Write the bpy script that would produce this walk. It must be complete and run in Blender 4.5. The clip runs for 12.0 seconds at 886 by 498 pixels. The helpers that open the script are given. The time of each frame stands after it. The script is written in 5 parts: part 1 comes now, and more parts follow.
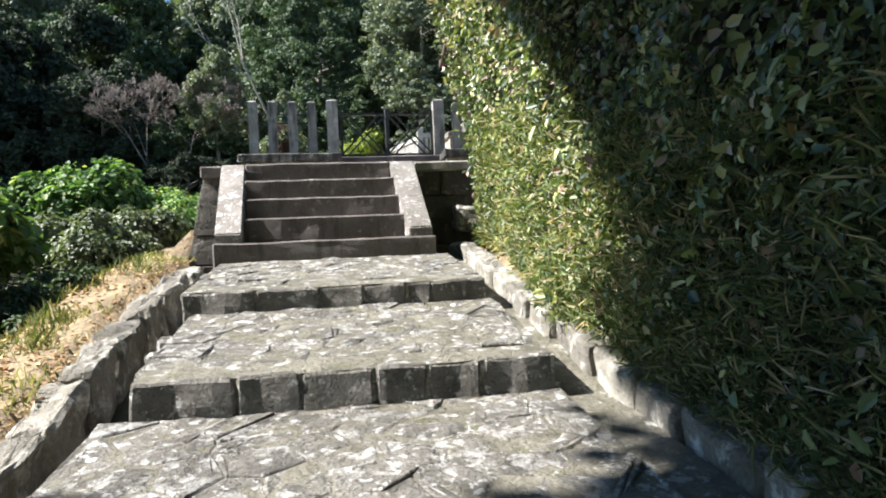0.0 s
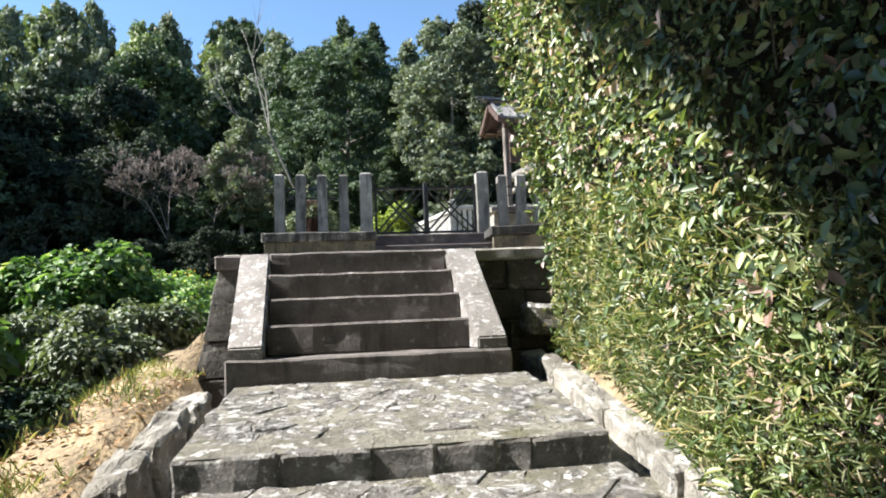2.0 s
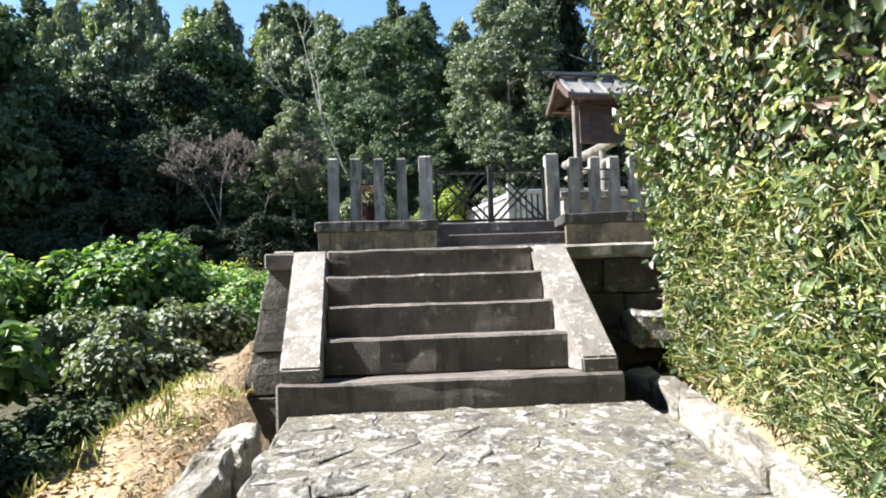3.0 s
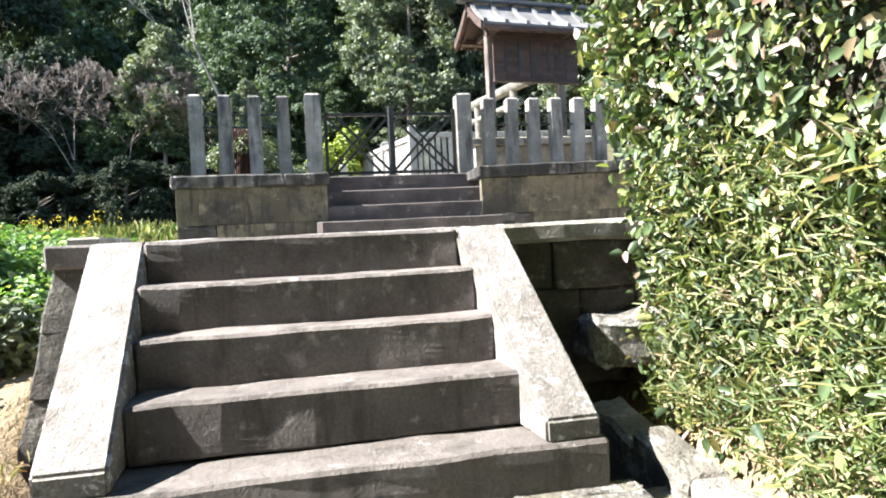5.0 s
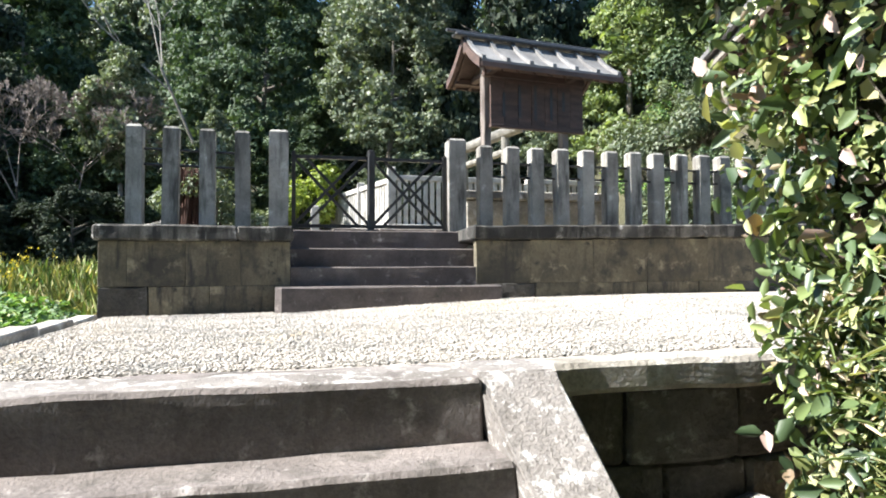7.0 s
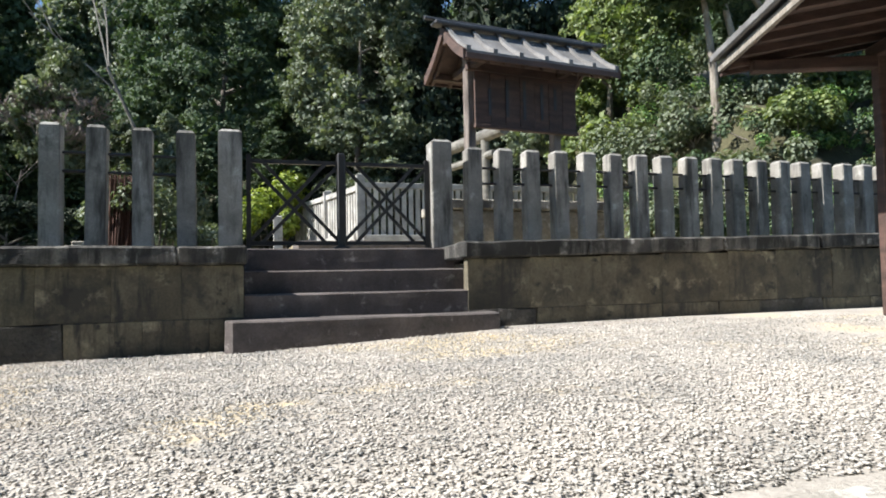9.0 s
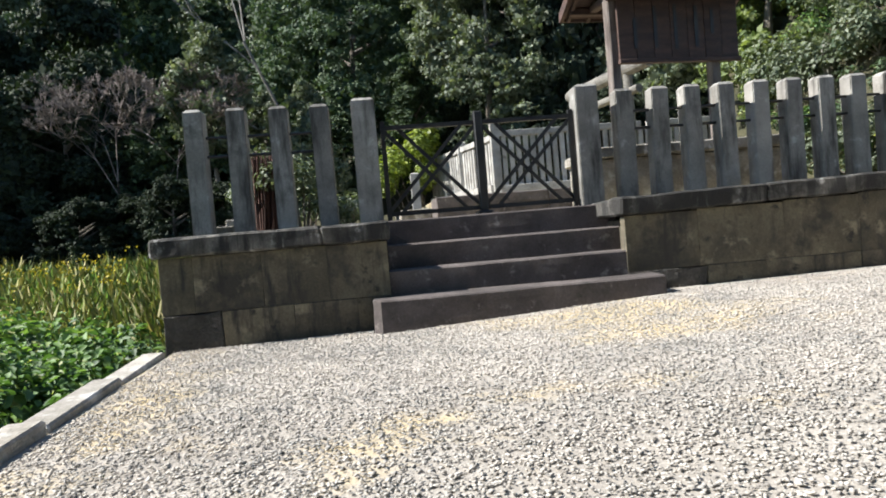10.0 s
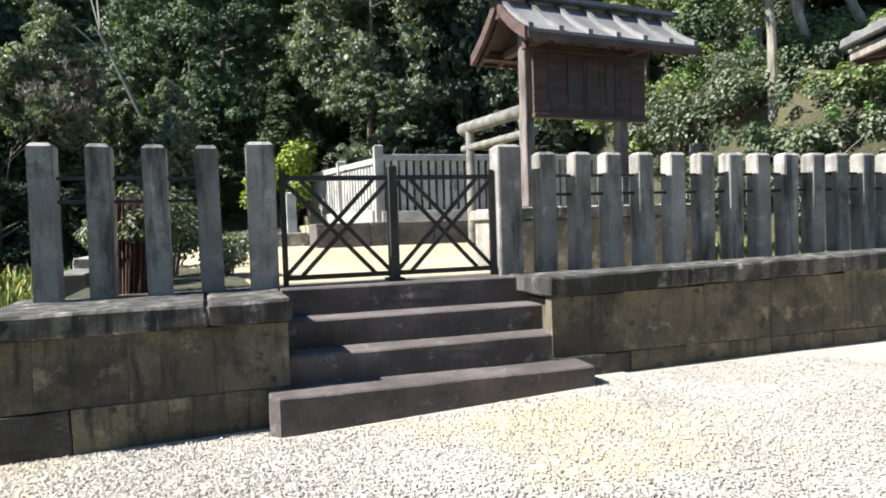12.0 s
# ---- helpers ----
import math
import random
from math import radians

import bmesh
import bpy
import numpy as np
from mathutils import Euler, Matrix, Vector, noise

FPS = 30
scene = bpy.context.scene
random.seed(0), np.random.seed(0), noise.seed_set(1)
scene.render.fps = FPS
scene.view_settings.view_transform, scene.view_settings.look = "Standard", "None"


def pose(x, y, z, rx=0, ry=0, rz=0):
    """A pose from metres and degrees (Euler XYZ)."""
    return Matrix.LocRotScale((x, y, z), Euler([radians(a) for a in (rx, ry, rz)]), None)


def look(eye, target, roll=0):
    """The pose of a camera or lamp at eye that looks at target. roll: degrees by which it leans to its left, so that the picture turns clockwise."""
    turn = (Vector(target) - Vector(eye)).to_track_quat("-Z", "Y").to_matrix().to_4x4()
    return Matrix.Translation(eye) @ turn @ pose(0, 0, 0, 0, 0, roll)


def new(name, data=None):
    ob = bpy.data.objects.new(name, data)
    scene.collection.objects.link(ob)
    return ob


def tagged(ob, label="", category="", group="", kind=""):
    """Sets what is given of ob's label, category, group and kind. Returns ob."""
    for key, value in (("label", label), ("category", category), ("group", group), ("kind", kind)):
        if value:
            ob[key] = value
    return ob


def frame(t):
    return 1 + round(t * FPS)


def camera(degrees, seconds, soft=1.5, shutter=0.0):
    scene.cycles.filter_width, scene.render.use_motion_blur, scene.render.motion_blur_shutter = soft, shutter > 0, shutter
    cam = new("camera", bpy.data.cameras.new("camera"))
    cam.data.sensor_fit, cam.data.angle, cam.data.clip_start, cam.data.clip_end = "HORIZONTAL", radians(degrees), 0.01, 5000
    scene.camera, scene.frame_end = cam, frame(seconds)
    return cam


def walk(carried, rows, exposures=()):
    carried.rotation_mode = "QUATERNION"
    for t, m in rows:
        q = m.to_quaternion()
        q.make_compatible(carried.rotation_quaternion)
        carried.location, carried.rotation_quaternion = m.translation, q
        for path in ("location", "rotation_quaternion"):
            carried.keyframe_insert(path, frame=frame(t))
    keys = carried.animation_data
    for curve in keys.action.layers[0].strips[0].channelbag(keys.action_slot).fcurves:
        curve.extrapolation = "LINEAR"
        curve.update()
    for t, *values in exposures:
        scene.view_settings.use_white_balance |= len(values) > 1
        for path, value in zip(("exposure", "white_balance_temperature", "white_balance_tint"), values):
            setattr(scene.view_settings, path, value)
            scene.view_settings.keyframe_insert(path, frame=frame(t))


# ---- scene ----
cam = camera(67.8, 12.0, 1.9)
PATH = [
    (0, (0.409, 1.323, -1.053), (0.729, 3.297, -1.065), -2.5),
    (0.5, (0.456, 1.755, -0.962), (0.724, 3.736, -0.983), -4.3),
    (1, (0.242, 2.182, -0.909), (0.376, 4.177, -0.866), -3.5),
    (1.5, (0.094, 2.45, -0.704), (0.26, 4.443, -0.768), -1.2),
    (2, (0.218, 2.828, -0.665), (0.483, 4.8, -0.469), -2.4),
    (2.5, (0.215, 3.259, -0.598), (0.397, 5.243, -0.418), -2.4),
    (3, (0.048, 3.787, -0.455), (0.166, 5.778, -0.304), -2.0),
    (3.2, (0.084, 3.904, -0.395), (0.305, 5.890, -0.326), -2.1),
    (4.8, (0.215, 5.310, -0.109), (0.546, 7.282, -0.093), -3.8),
    (5, (0.23, 5.433, -0.086), (0.643, 7.39, -0.128), -2.8),
    (5.5, (0.48, 5.827, -0.023), (1.023, 7.751, 0.01), -3.1),
    (6, (0.495, 6.17, 0.057), (0.86, 8.131, 0.209), -3.5),
    (6.5, (0.353, 6.709, 0.166), (0.715, 8.668, 0.341), -2.0),
    (7, (0.391, 6.909, 0.296), (0.89, 8.844, 0.367), -0.3),
    (7.2, (0.497, 7.071, 0.316), (0.999, 9.003, 0.427), -2.0),
    (8.8, (0.405, 8.010, 0.360), (1.005, 9.913, 0.485), -1.5),
    (9, (0.514, 8.083, 0.472), (1.11, 9.991, 0.562), -1.1),
    (9.5, (0.624, 8.389, 0.631), (1.068, 10.338, 0.567), -3.9),
    (10, (0.52, 8.52, 0.682), (0.704, 10.511, 0.621), -4.8),
    (10.5, (0.197, 8.711, 0.858), (0.347, 10.705, 0.847), -4.4),
    (11, (0.335, 8.846, 0.944), (0.747, 10.803, 0.907), -2.8),
    (11.5, (0.458, 9.096, 1.157), (1.015, 11.016, 1.091), -2.7),
    (12, (0.25, 9.303, 1.26), (0.844, 11.212, 1.19), -1.8),
]
EXPOSURES = [(0.0, 1.88), (1.5, 1.9), (2.0, 1.86), (2.5, 2.1), (3.0, 2.1), (5.0, 2.52), (6.0, 2.45), (7.0, 2.05), (9.0, 1.4), (10.0, 1.3), (10.5, 1.36), (11.0, 1.48), (12.0, 1.65)]
walk(cam, [(t, look(eye, target, roll)) for t, eye, target, roll in PATH], EXPOSURES)

# ---- daylight: a low autumn sun from the left ----
SUN_WAY = Vector((1.0, -0.012, -1.0)).normalized()
sun = new("sun", bpy.data.lights.new("sun", "SUN"))
sun.data.energy, sun.data.angle, sun.data.color = 5.0, radians(0.55), (1.0, 0.965, 0.915)
sun.matrix_world = SUN_WAY.to_track_quat("-Z", "Y").to_matrix().to_4x4()
world = bpy.data.worlds.new("sky")
scene.world = world
world.use_nodes = True
sky = world.node_tree.nodes.new("ShaderNodeTexSky")
sky.sky_type, sky.sun_disc = "NISHITA", False
sky.ozone_density, sky.dust_density, sky.air_density = 0.0, 0.0, 0.65
sky.sun_elevation = math.asin(-SUN_WAY.z)
sky.sun_rotation = math.atan2(-SUN_WAY.x, -SUN_WAY.y)
world.node_tree.nodes["Background"].inputs["Strength"].default_value = 0.092
tint = world.node_tree.nodes.new("ShaderNodeMix")
tint.data_type, tint.blend_type = "RGBA", "MULTIPLY"
tint.inputs["Factor"].default_value = 1.0
tint.inputs[7].default_value = (0.87, 1.01, 1.03, 1)
world.node_tree.links.new(sky.outputs["Color"], tint.inputs[6])
world.node_tree.links.new(tint.outputs[2], world.node_tree.nodes["Background"].inputs["Color"])


# ---- materials ----
def node(tree, kind, **inputs):
    n = tree.nodes.new(kind)
    for key, value in inputs.items():
        n.inputs[key.replace("_", " ")].default_value = value
    return n


def ramp(tree, source, stops):
    r = tree.nodes.new("ShaderNodeValToRGB")
    e = r.color_ramp.elements
    e[0].position, e[0].color = stops[0][0], (*stops[0][1], 1)
    e[1].position, e[1].color = stops[-1][0], (*stops[-1][1], 1)
    for pos, col in stops[1:-1]:
        x = e.new(pos)
        x.color = (*col, 1)
    tree.links.new(source, r.inputs["Fac"])
    return r.outputs["Color"]


def mixed(tree, fac, a, b, how="MIX"):
    m = tree.nodes.new("ShaderNodeMix")
    m.data_type, m.blend_type = "RGBA", how
    for value, slot in ((fac, 0), (a, 6), (b, 7)):
        if hasattr(value, "is_linked"):
            tree.links.new(value, m.inputs[slot])
        else:
            m.inputs[slot].default_value = value if slot == 0 else (*value, 1)
    return m.outputs[2]


def coords(tree, stretch=(1, 1, 1)):
    t = tree.nodes.new("ShaderNodeTexCoord")
    info = tree.nodes.new("ShaderNodeObjectInfo")
    mul = tree.nodes.new("ShaderNodeVectorMath")
    mul.operation = "MULTIPLY_ADD"
    mul.inputs[1].default_value = stretch
    off = tree.nodes.new("ShaderNodeMath")
    off.operation = "MULTIPLY"
    off.inputs[1].default_value = 37.0
    tree.links.new(info.outputs["Random"], off.inputs[0])
    tree.links.new(t.outputs["Object"], mul.inputs[0])
    tree.links.new(off.outputs[0], mul.inputs[2])
    return mul.outputs[0]


def grain(tree, scale, detail=6.0, rough=0.6, stretch=(1, 1, 1)):
    n = node(tree, "ShaderNodeTexNoise", Scale=scale, Detail=detail, Roughness=rough)
    tree.links.new(coords(tree, stretch), n.inputs["Vector"])
    return n.outputs["Fac"]


def surface(name, dark, light, scale=3.0, fine=40.0, rough=0.85, bump=0.4, depth=0.01, spots=None, streaks=None, metal=0.0, vary=0.15, low=0.35, high=0.65, stretch=(1, 1, 1)):
    """Mottled matter: two scales of grain, blotches (colour, scale, from, to) and upright streaks (colour, from, to)."""
    m = bpy.data.materials.new(name)
    m.use_nodes = True
    t = m.node_tree
    b = t.nodes["Principled BSDF"]
    col = ramp(t, grain(t, scale, stretch=stretch), [(low, dark), (high, light)])
    f = grain(t, fine, 4.0, 0.7, stretch)
    col = mixed(t, 0.55, col, ramp(t, f, [(0.3, (0.45, 0.45, 0.45)), (0.7, (1.25, 1.25, 1.25))]), "MULTIPLY")
    if spots:
        for c, s, lo, hi in spots:
            col = mixed(t, ramp(t, grain(t, s, 8.0, 0.68), [(lo, (0, 0, 0)), (hi, (1, 1, 1))]), col, c)
    if streaks:
        c, lo, hi = streaks
        col = mixed(t, ramp(t, grain(t, 3.0, 6.0, 0.65, (2.2, 2.2, 0.35)), [(lo, (0, 0, 0)), (hi, (1, 1, 1))]), col, c)
    if vary:
        info = t.nodes.new("ShaderNodeObjectInfo")
        g1, g2 = 1 - vary, 1 + vary
        col = mixed(t, 1.0, col, ramp(t, info.outputs["Random"], [(0, (g1, g1, g1)), (1, (g2, g2, g2))]), "MULTIPLY")
    t.links.new(col, b.inputs["Base Color"])
    b.inputs["Roughness"].default_value, b.inputs["Metallic"].default_value = rough, metal
    bm = node(t, "ShaderNodeBump", Strength=bump, Distance=depth)
    t.links.new(f, bm.inputs["Height"])
    bm2 = node(t, "ShaderNodeBump", Strength=bump * 0.8, Distance=depth * 3)
    t.links.new(grain(t, scale * 3, 6.0, 0.65, stretch), bm2.inputs["Height"])
    t.links.new(bm.outputs["Normal"], bm2.inputs["Normal"])
    t.links.new(bm2.outputs["Normal"], b.inputs["Normal"])
    return m


def leafy(name, stops, rough=0.5, through_light=0.3, scale=0.6):
    """Leaves: each one takes its own tint, and lets some light through."""
    m = bpy.data.materials.new(name)
    m.use_nodes = True
    t = m.node_tree
    b = t.nodes["Principled BSDF"]
    geo = t.nodes.new("ShaderNodeNewGeometry")
    col = ramp(t, geo.outputs["Random Per Island"], stops)
    col = mixed(t, 0.8, col, ramp(t, grain(t, scale, 3.0), [(0.3, (0.6, 0.62, 0.6)), (0.7, (1.25, 1.2, 1.1))]), "MULTIPLY")
    t.links.new(col, b.inputs["Base Color"])
    b.inputs["Roughness"].default_value = rough
    tr = t.nodes.new("ShaderNodeBsdfTranslucent")
    t.links.new(mixed(t, 1.0, col, (1.25, 1.35, 0.6), "MULTIPLY"), tr.inputs["Color"])
    mix = t.nodes.new("ShaderNodeMixShader")
    mix.inputs[0].default_value = through_light
    t.links.new(b.outputs[0], mix.inputs[1])
    t.links.new(tr.outputs[0], mix.inputs[2])
    t.links.new(mix.outputs[0], t.nodes["Material Output"].inputs["Surface"])
    return m


CONCRETE = surface("weathered_concrete", (0.098, 0.085, 0.078), (0.19, 0.167, 0.155), 2.2, 60, 0.9, 0.7, 0.010, spots=[((0.33, 0.31, 0.29), 9.0, 0.58, 0.70), ((0.06, 0.055, 0.047), 4.0, 0.56, 0.72)], streaks=((0.065, 0.058, 0.05), 0.54, 0.70))
CHEEK = surface("lichened_concrete", (0.16, 0.144, 0.129), (0.31, 0.287, 0.267), 2.5, 70, 0.9, 0.8, 0.010, spots=[((0.50, 0.49, 0.47), 8.0, 0.56, 0.62), ((0.45, 0.44, 0.42), 22.0, 0.56, 0.62), ((0.10, 0.088, 0.078), 5.0, 0.56, 0.70)])
FLAG = surface("flagstone", (0.125, 0.116, 0.102), (0.27, 0.253, 0.225), 5.0, 46, 0.92, 1.0, 0.03, spots=[((0.115, 0.112, 0.092), 4.0, 0.56, 0.70), ((0.44, 0.43, 0.41), 7.0, 0.52, 0.60), ((0.60, 0.59, 0.57), 13.0, 0.55, 0.62), ((0.07, 0.064, 0.055), 10.0, 0.60, 0.68)], vary=0.25)
EDGE_STONE = surface("dressed_edge_stone", (0.09, 0.082, 0.072), (0.22, 0.206, 0.185), 4.0, 50, 0.92, 1.0, 0.018, spots=[((0.45, 0.44, 0.42), 13.0, 0.56, 0.63), ((0.075, 0.068, 0.06), 6.0, 0.60, 0.74)], vary=0.1)
MORTAR = surface("sandy_mortar", (0.14, 0.13, 0.10), (0.28, 0.262, 0.21), 5.0, 38, 0.95, 1.0, 0.03, spots=[((0.12, 0.12, 0.06), 4.0, 0.55, 0.7), ((0.48, 0.47, 0.44), 7.0, 0.57, 0.61)], vary=0)
CURB = surface("pale_curb_stone", (0.15, 0.136, 0.112), (0.33, 0.31, 0.27), 3.0, 45, 0.92, 1.0, 0.02, spots=[((0.58, 0.57, 0.54), 6.0, 0.55, 0.66), ((0.11, 0.10, 0.07), 5.0, 0.58, 0.70)], vary=0.25)
COPING = surface("pale_coping_stone", (0.24, 0.22, 0.185), (0.42, 0.395, 0.35), 3.0, 45, 0.92, 0.8, 0.012, spots=[((0.56, 0.55, 0.52), 6.0, 0.55, 0.66), ((0.15, 0.138, 0.11), 5.0, 0.60, 0.72)], vary=0.15)
GRANITE = surface("grey_granite", (0.185, 0.177, 0.16), (0.335, 0.323, 0.297), 2.5, 90, 0.85, 0.35, 0.004, spots=[((0.45, 0.45, 0.42), 5.0, 0.6, 0.72), ((0.09, 0.09, 0.08), 3.5, 0.58, 0.72)], streaks=((0.06, 0.057, 0.05), 0.50, 0.66), vary=0.18)
PALISADE = surface("pale_palisade_stone", (0.27, 0.262, 0.245), (0.45, 0.44, 0.415), 2.5, 70, 0.88, 0.4, 0.004, spots=[((0.14, 0.135, 0.12), 3.0, 0.58, 0.70)], vary=0.15)
WALL_SLAB = surface("stained_wall_slab", (0.07, 0.061, 0.042), (0.165, 0.143, 0.096), 1.6, 50, 0.9, 0.7, 0.008, spots=[((0.05, 0.045, 0.036), 2.2, 0.49, 0.62), ((0.29, 0.25, 0.17), 3.4, 0.58, 0.70), ((0.035, 0.033, 0.028), 6.0, 0.58, 0.66)], streaks=((0.035, 0.032, 0.028), 0.53, 0.66), vary=0.04)
CAPSTONE = surface("blackened_capstone", (0.06, 0.055, 0.048), (0.185, 0.175, 0.155), 2.8, 60, 0.9, 0.8, 0.010, streaks=((0.022, 0.021, 0.019), 0.40, 0.56), spots=[((0.37, 0.36, 0.335), 6.5, 0.56, 0.64), ((0.03, 0.028, 0.024), 3.0, 0.52, 0.62)], vary=0.1)
DARK_STEP = surface("dark_damp_step_stone", (0.062, 0.052, 0.049), (0.135, 0.115, 0.108), 2.2, 60, 0.9, 0.6, 0.008, spots=[((0.26, 0.24, 0.22), 7.0, 0.6, 0.72), ((0.045, 0.042, 0.038), 4.0, 0.56, 0.7)], vary=0.1)
RUBBLE = surface("dark_retaining_stone", (0.04, 0.037, 0.032), (0.105, 0.098, 0.085), 3.0, 35, 0.95, 1.0, 0.02, spots=[((0.30, 0.29, 0.27), 6.0, 0.6, 0.72)], vary=0.3)
GRAVEL_BED = surface("gravel_bed", (0.31, 0.285, 0.25), (0.42, 0.39, 0.345), 1.2, 75, 0.95, 0.8, 0.008, spots=[((0.46, 0.37, 0.22), 0.55, 0.52, 0.64)], vary=0)
SAND = surface("pale_sand", (0.34, 0.285, 0.175), (0.45, 0.385, 0.25), 0.8, 60, 0.95, 0.6, 0.01, vary=0)
WOOD = surface("red_brown_wood", (0.042, 0.025, 0.02), (0.095, 0.055, 0.043), 2.5, 40, 0.75, 0.4, 0.004, stretch=(1, 1, 5), vary=0.12)
POST_WOOD = surface("greyed_post_wood", (0.07, 0.055, 0.048), (0.20, 0.17, 0.15), 2.5, 40, 0.85, 0.5, 0.005, stretch=(5, 5, 1), vary=0.1)
GREY_WOOD = surface("silvered_wood", (0.16, 0.14, 0.115), (0.30, 0.27, 0.23), 2.5, 40, 0.85, 0.4, 0.004, stretch=(6, 6, 1), vary=0.12)
LOG = surface("greyed_log", (0.085, 0.08, 0.07), (0.21, 0.20, 0.175), 4.0, 30, 0.85, 0.5, 0.008)
ROOF = surface("grey_copper_roof", (0.105, 0.103, 0.10), (0.20, 0.197, 0.193), 2.0, 40, 0.68, 0.35, 0.004, metal=0.0, spots=[((0.10, 0.10, 0.10), 3.0, 0.6, 0.75)])
ROOF_DARK = surface("dark_ridge_metal", (0.035, 0.035, 0.037), (0.075, 0.075, 0.078), 3.0, 40, 0.5, 0.2, 0.003, metal=0.2)
IRON = surface("black_painted_iron", (0.012, 0.012, 0.013), (0.03, 0.03, 0.03), 6.0, 60, 0.5, 0.2, 0.002, vary=0)
PLASTER = surface("white_plaster", (0.66, 0.65, 0.62), (0.78, 0.77, 0.74), 2.0, 50, 0.9, 0.2, 0.003, vary=0)
RED = surface("red_cloth", (0.45, 0.03, 0.03), (0.60, 0.05, 0.04), 3.0, 60, 0.8, 0.2, 0.002, vary=0)
SOIL = surface("leafy_soil", (0.17, 0.125, 0.075), (0.38, 0.29, 0.175), 0.9, 18, 0.97, 1.0, 0.03, spots=[((0.52, 0.40, 0.23), 1.8, 0.52, 0.68)], vary=0)
# dark wood soil; also laid where the ground is only in shade
FLOOR_AND_SHADE = surface("forest_floor", (0.03, 0.032, 0.016), (0.075, 0.07, 0.035), 0.7, 14, 0.98, 1.0, 0.04, vary=0)
TURF = surface("rough_turf", (0.09, 0.11, 0.035), (0.22, 0.22, 0.08), 0.7, 20, 0.98, 1.0, 0.03, vary=0)
BARK = surface("grey_bark", (0.09, 0.075, 0.06), (0.21, 0.185, 0.155), 2.0, 22, 0.95, 0.8, 0.02, stretch=(3, 3, 1))
PALE_BARK = surface("pale_bark", (0.16, 0.135, 0.105), (0.33, 0.295, 0.25), 2.0, 22, 0.95, 0.6, 0.02, stretch=(3, 3, 1))
RED_TWIG = surface("red_brown_stems", (0.05, 0.026, 0.02), (0.12, 0.06, 0.045), 3.0, 30, 0.9, 0.4, 0.005)
# near-black twig colour with the shade already in it
SHADED_TWIG = surface("shaded_twigs", (0.02, 0.018, 0.011), (0.055, 0.045, 0.028), 5.0, 25, 0.98, 1.0, 0.04, vary=0)
HEDGE_LEAF = leafy("hedge_leaves", [(0.0, (0.0368, 0.062, 0.0345)), (0.35, (0.0788, 0.125, 0.0575)), (0.60, (0.165, 0.22, 0.085)), (0.78, (0.32, 0.355, 0.15)), (0.88, (0.48, 0.46, 0.28)), (0.94, (0.179, 0.1, 0.0747)), (1.0, (0.567, 0.44, 0.414))], 0.42, 0.28, 1.6)
BLADE = leafy("bamboo_grass", [(0.0, (0.0525, 0.09, 0.0287)), (0.5, (0.126, 0.17, 0.0633)), (0.78, (0.263, 0.28, 0.138)), (0.9, (0.42, 0.36, 0.23)), (1.0, (0.578, 0.46, 0.368))], 0.5, 0.28, 1.6)
BUSH_LEAF = leafy("vine_leaves", [(0.0, (0.0422, 0.0934, 0.0359)), (0.5, (0.0906, 0.18, 0.0539)), (0.9, (0.195, 0.316, 0.108)), (1.0, (0.453, 0.46, 0.216))], 0.6, 0.33)
DRY = leafy("dry_grass", [(0.0, (0.12, 0.17, 0.055)), (0.5, (0.21, 0.24, 0.09)), (1.0, (0.42, 0.36, 0.20))], 0.7, 0.3)
LITTER = leafy("fallen_leaves", [(0.0, (0.16, 0.09, 0.045)), (0.6, (0.33, 0.20, 0.10)), (1.0, (0.55, 0.42, 0.28))], 0.8, 0.1)
YELLOW = leafy("goldenrod", [(0.0, (0.40, 0.33, 0.03)), (1.0, (0.62, 0.50, 0.06))], 0.7, 0.2)
DARK_LEAF = leafy("dark_forest_leaves", [(0.0, (0.0246, 0.0468, 0.0228)), (0.6, (0.045, 0.078, 0.0358)), (1.0, (0.0846, 0.124, 0.0586))], 0.75, 0.18, 0.3)
# near-black conifer leaves: their shade is put into the colour
SHADE_DARK_LEAF = leafy("cedar_leaves", [(0.0, (0.012, 0.022, 0.012)), (0.6, (0.024, 0.040, 0.021)), (1.0, (0.05, 0.072, 0.036))], 0.85, 0.12, 0.3)
GREEN_LEAF = leafy("cypress_leaves", [(0.0, (0.036, 0.066, 0.036)), (0.6, (0.062, 0.102, 0.055)), (1.0, (0.102, 0.148, 0.08))], 0.75, 0.2, 0.3)
OLIVE_LEAF = leafy("olive_leaves", [(0.0, (0.069, 0.0949, 0.0592)), (0.6, (0.127, 0.162, 0.101)), (1.0, (0.218, 0.245, 0.186))], 0.6, 0.25, 0.3)
BRIGHT_LEAF = leafy("bright_leaves", [(0.0, (0.0747, 0.112, 0.0468)), (0.6, (0.144, 0.195, 0.078)), (1.0, (0.276, 0.323, 0.14))], 0.55, 0.33, 0.4)
YELLOW_LEAF = leafy("yellow_green_leaves", [(0.0, (0.12, 0.17, 0.03)), (0.6, (0.22, 0.29, 0.05)), (1.0, (0.36, 0.42, 0.09))], 0.5, 0.35, 0.4)
STONE_CHIP = leafy("gravel_chips", [(0.0, (0.18, 0.17, 0.16)), (0.25, (0.335, 0.317, 0.30)), (0.7, (0.435, 0.415, 0.395)), (1.0, (0.56, 0.54, 0.515))], 0.9, 0.0, 2.0)


# ---- building helpers ----
rng = np.random.default_rng(7)


def root(name, x, y, z, label, category, group="", kind=""):
    ob = new(name)
    ob.location = (x, y, z)
    ob.empty_display_size = 0.1
    return tagged(ob, label, category, group, kind)


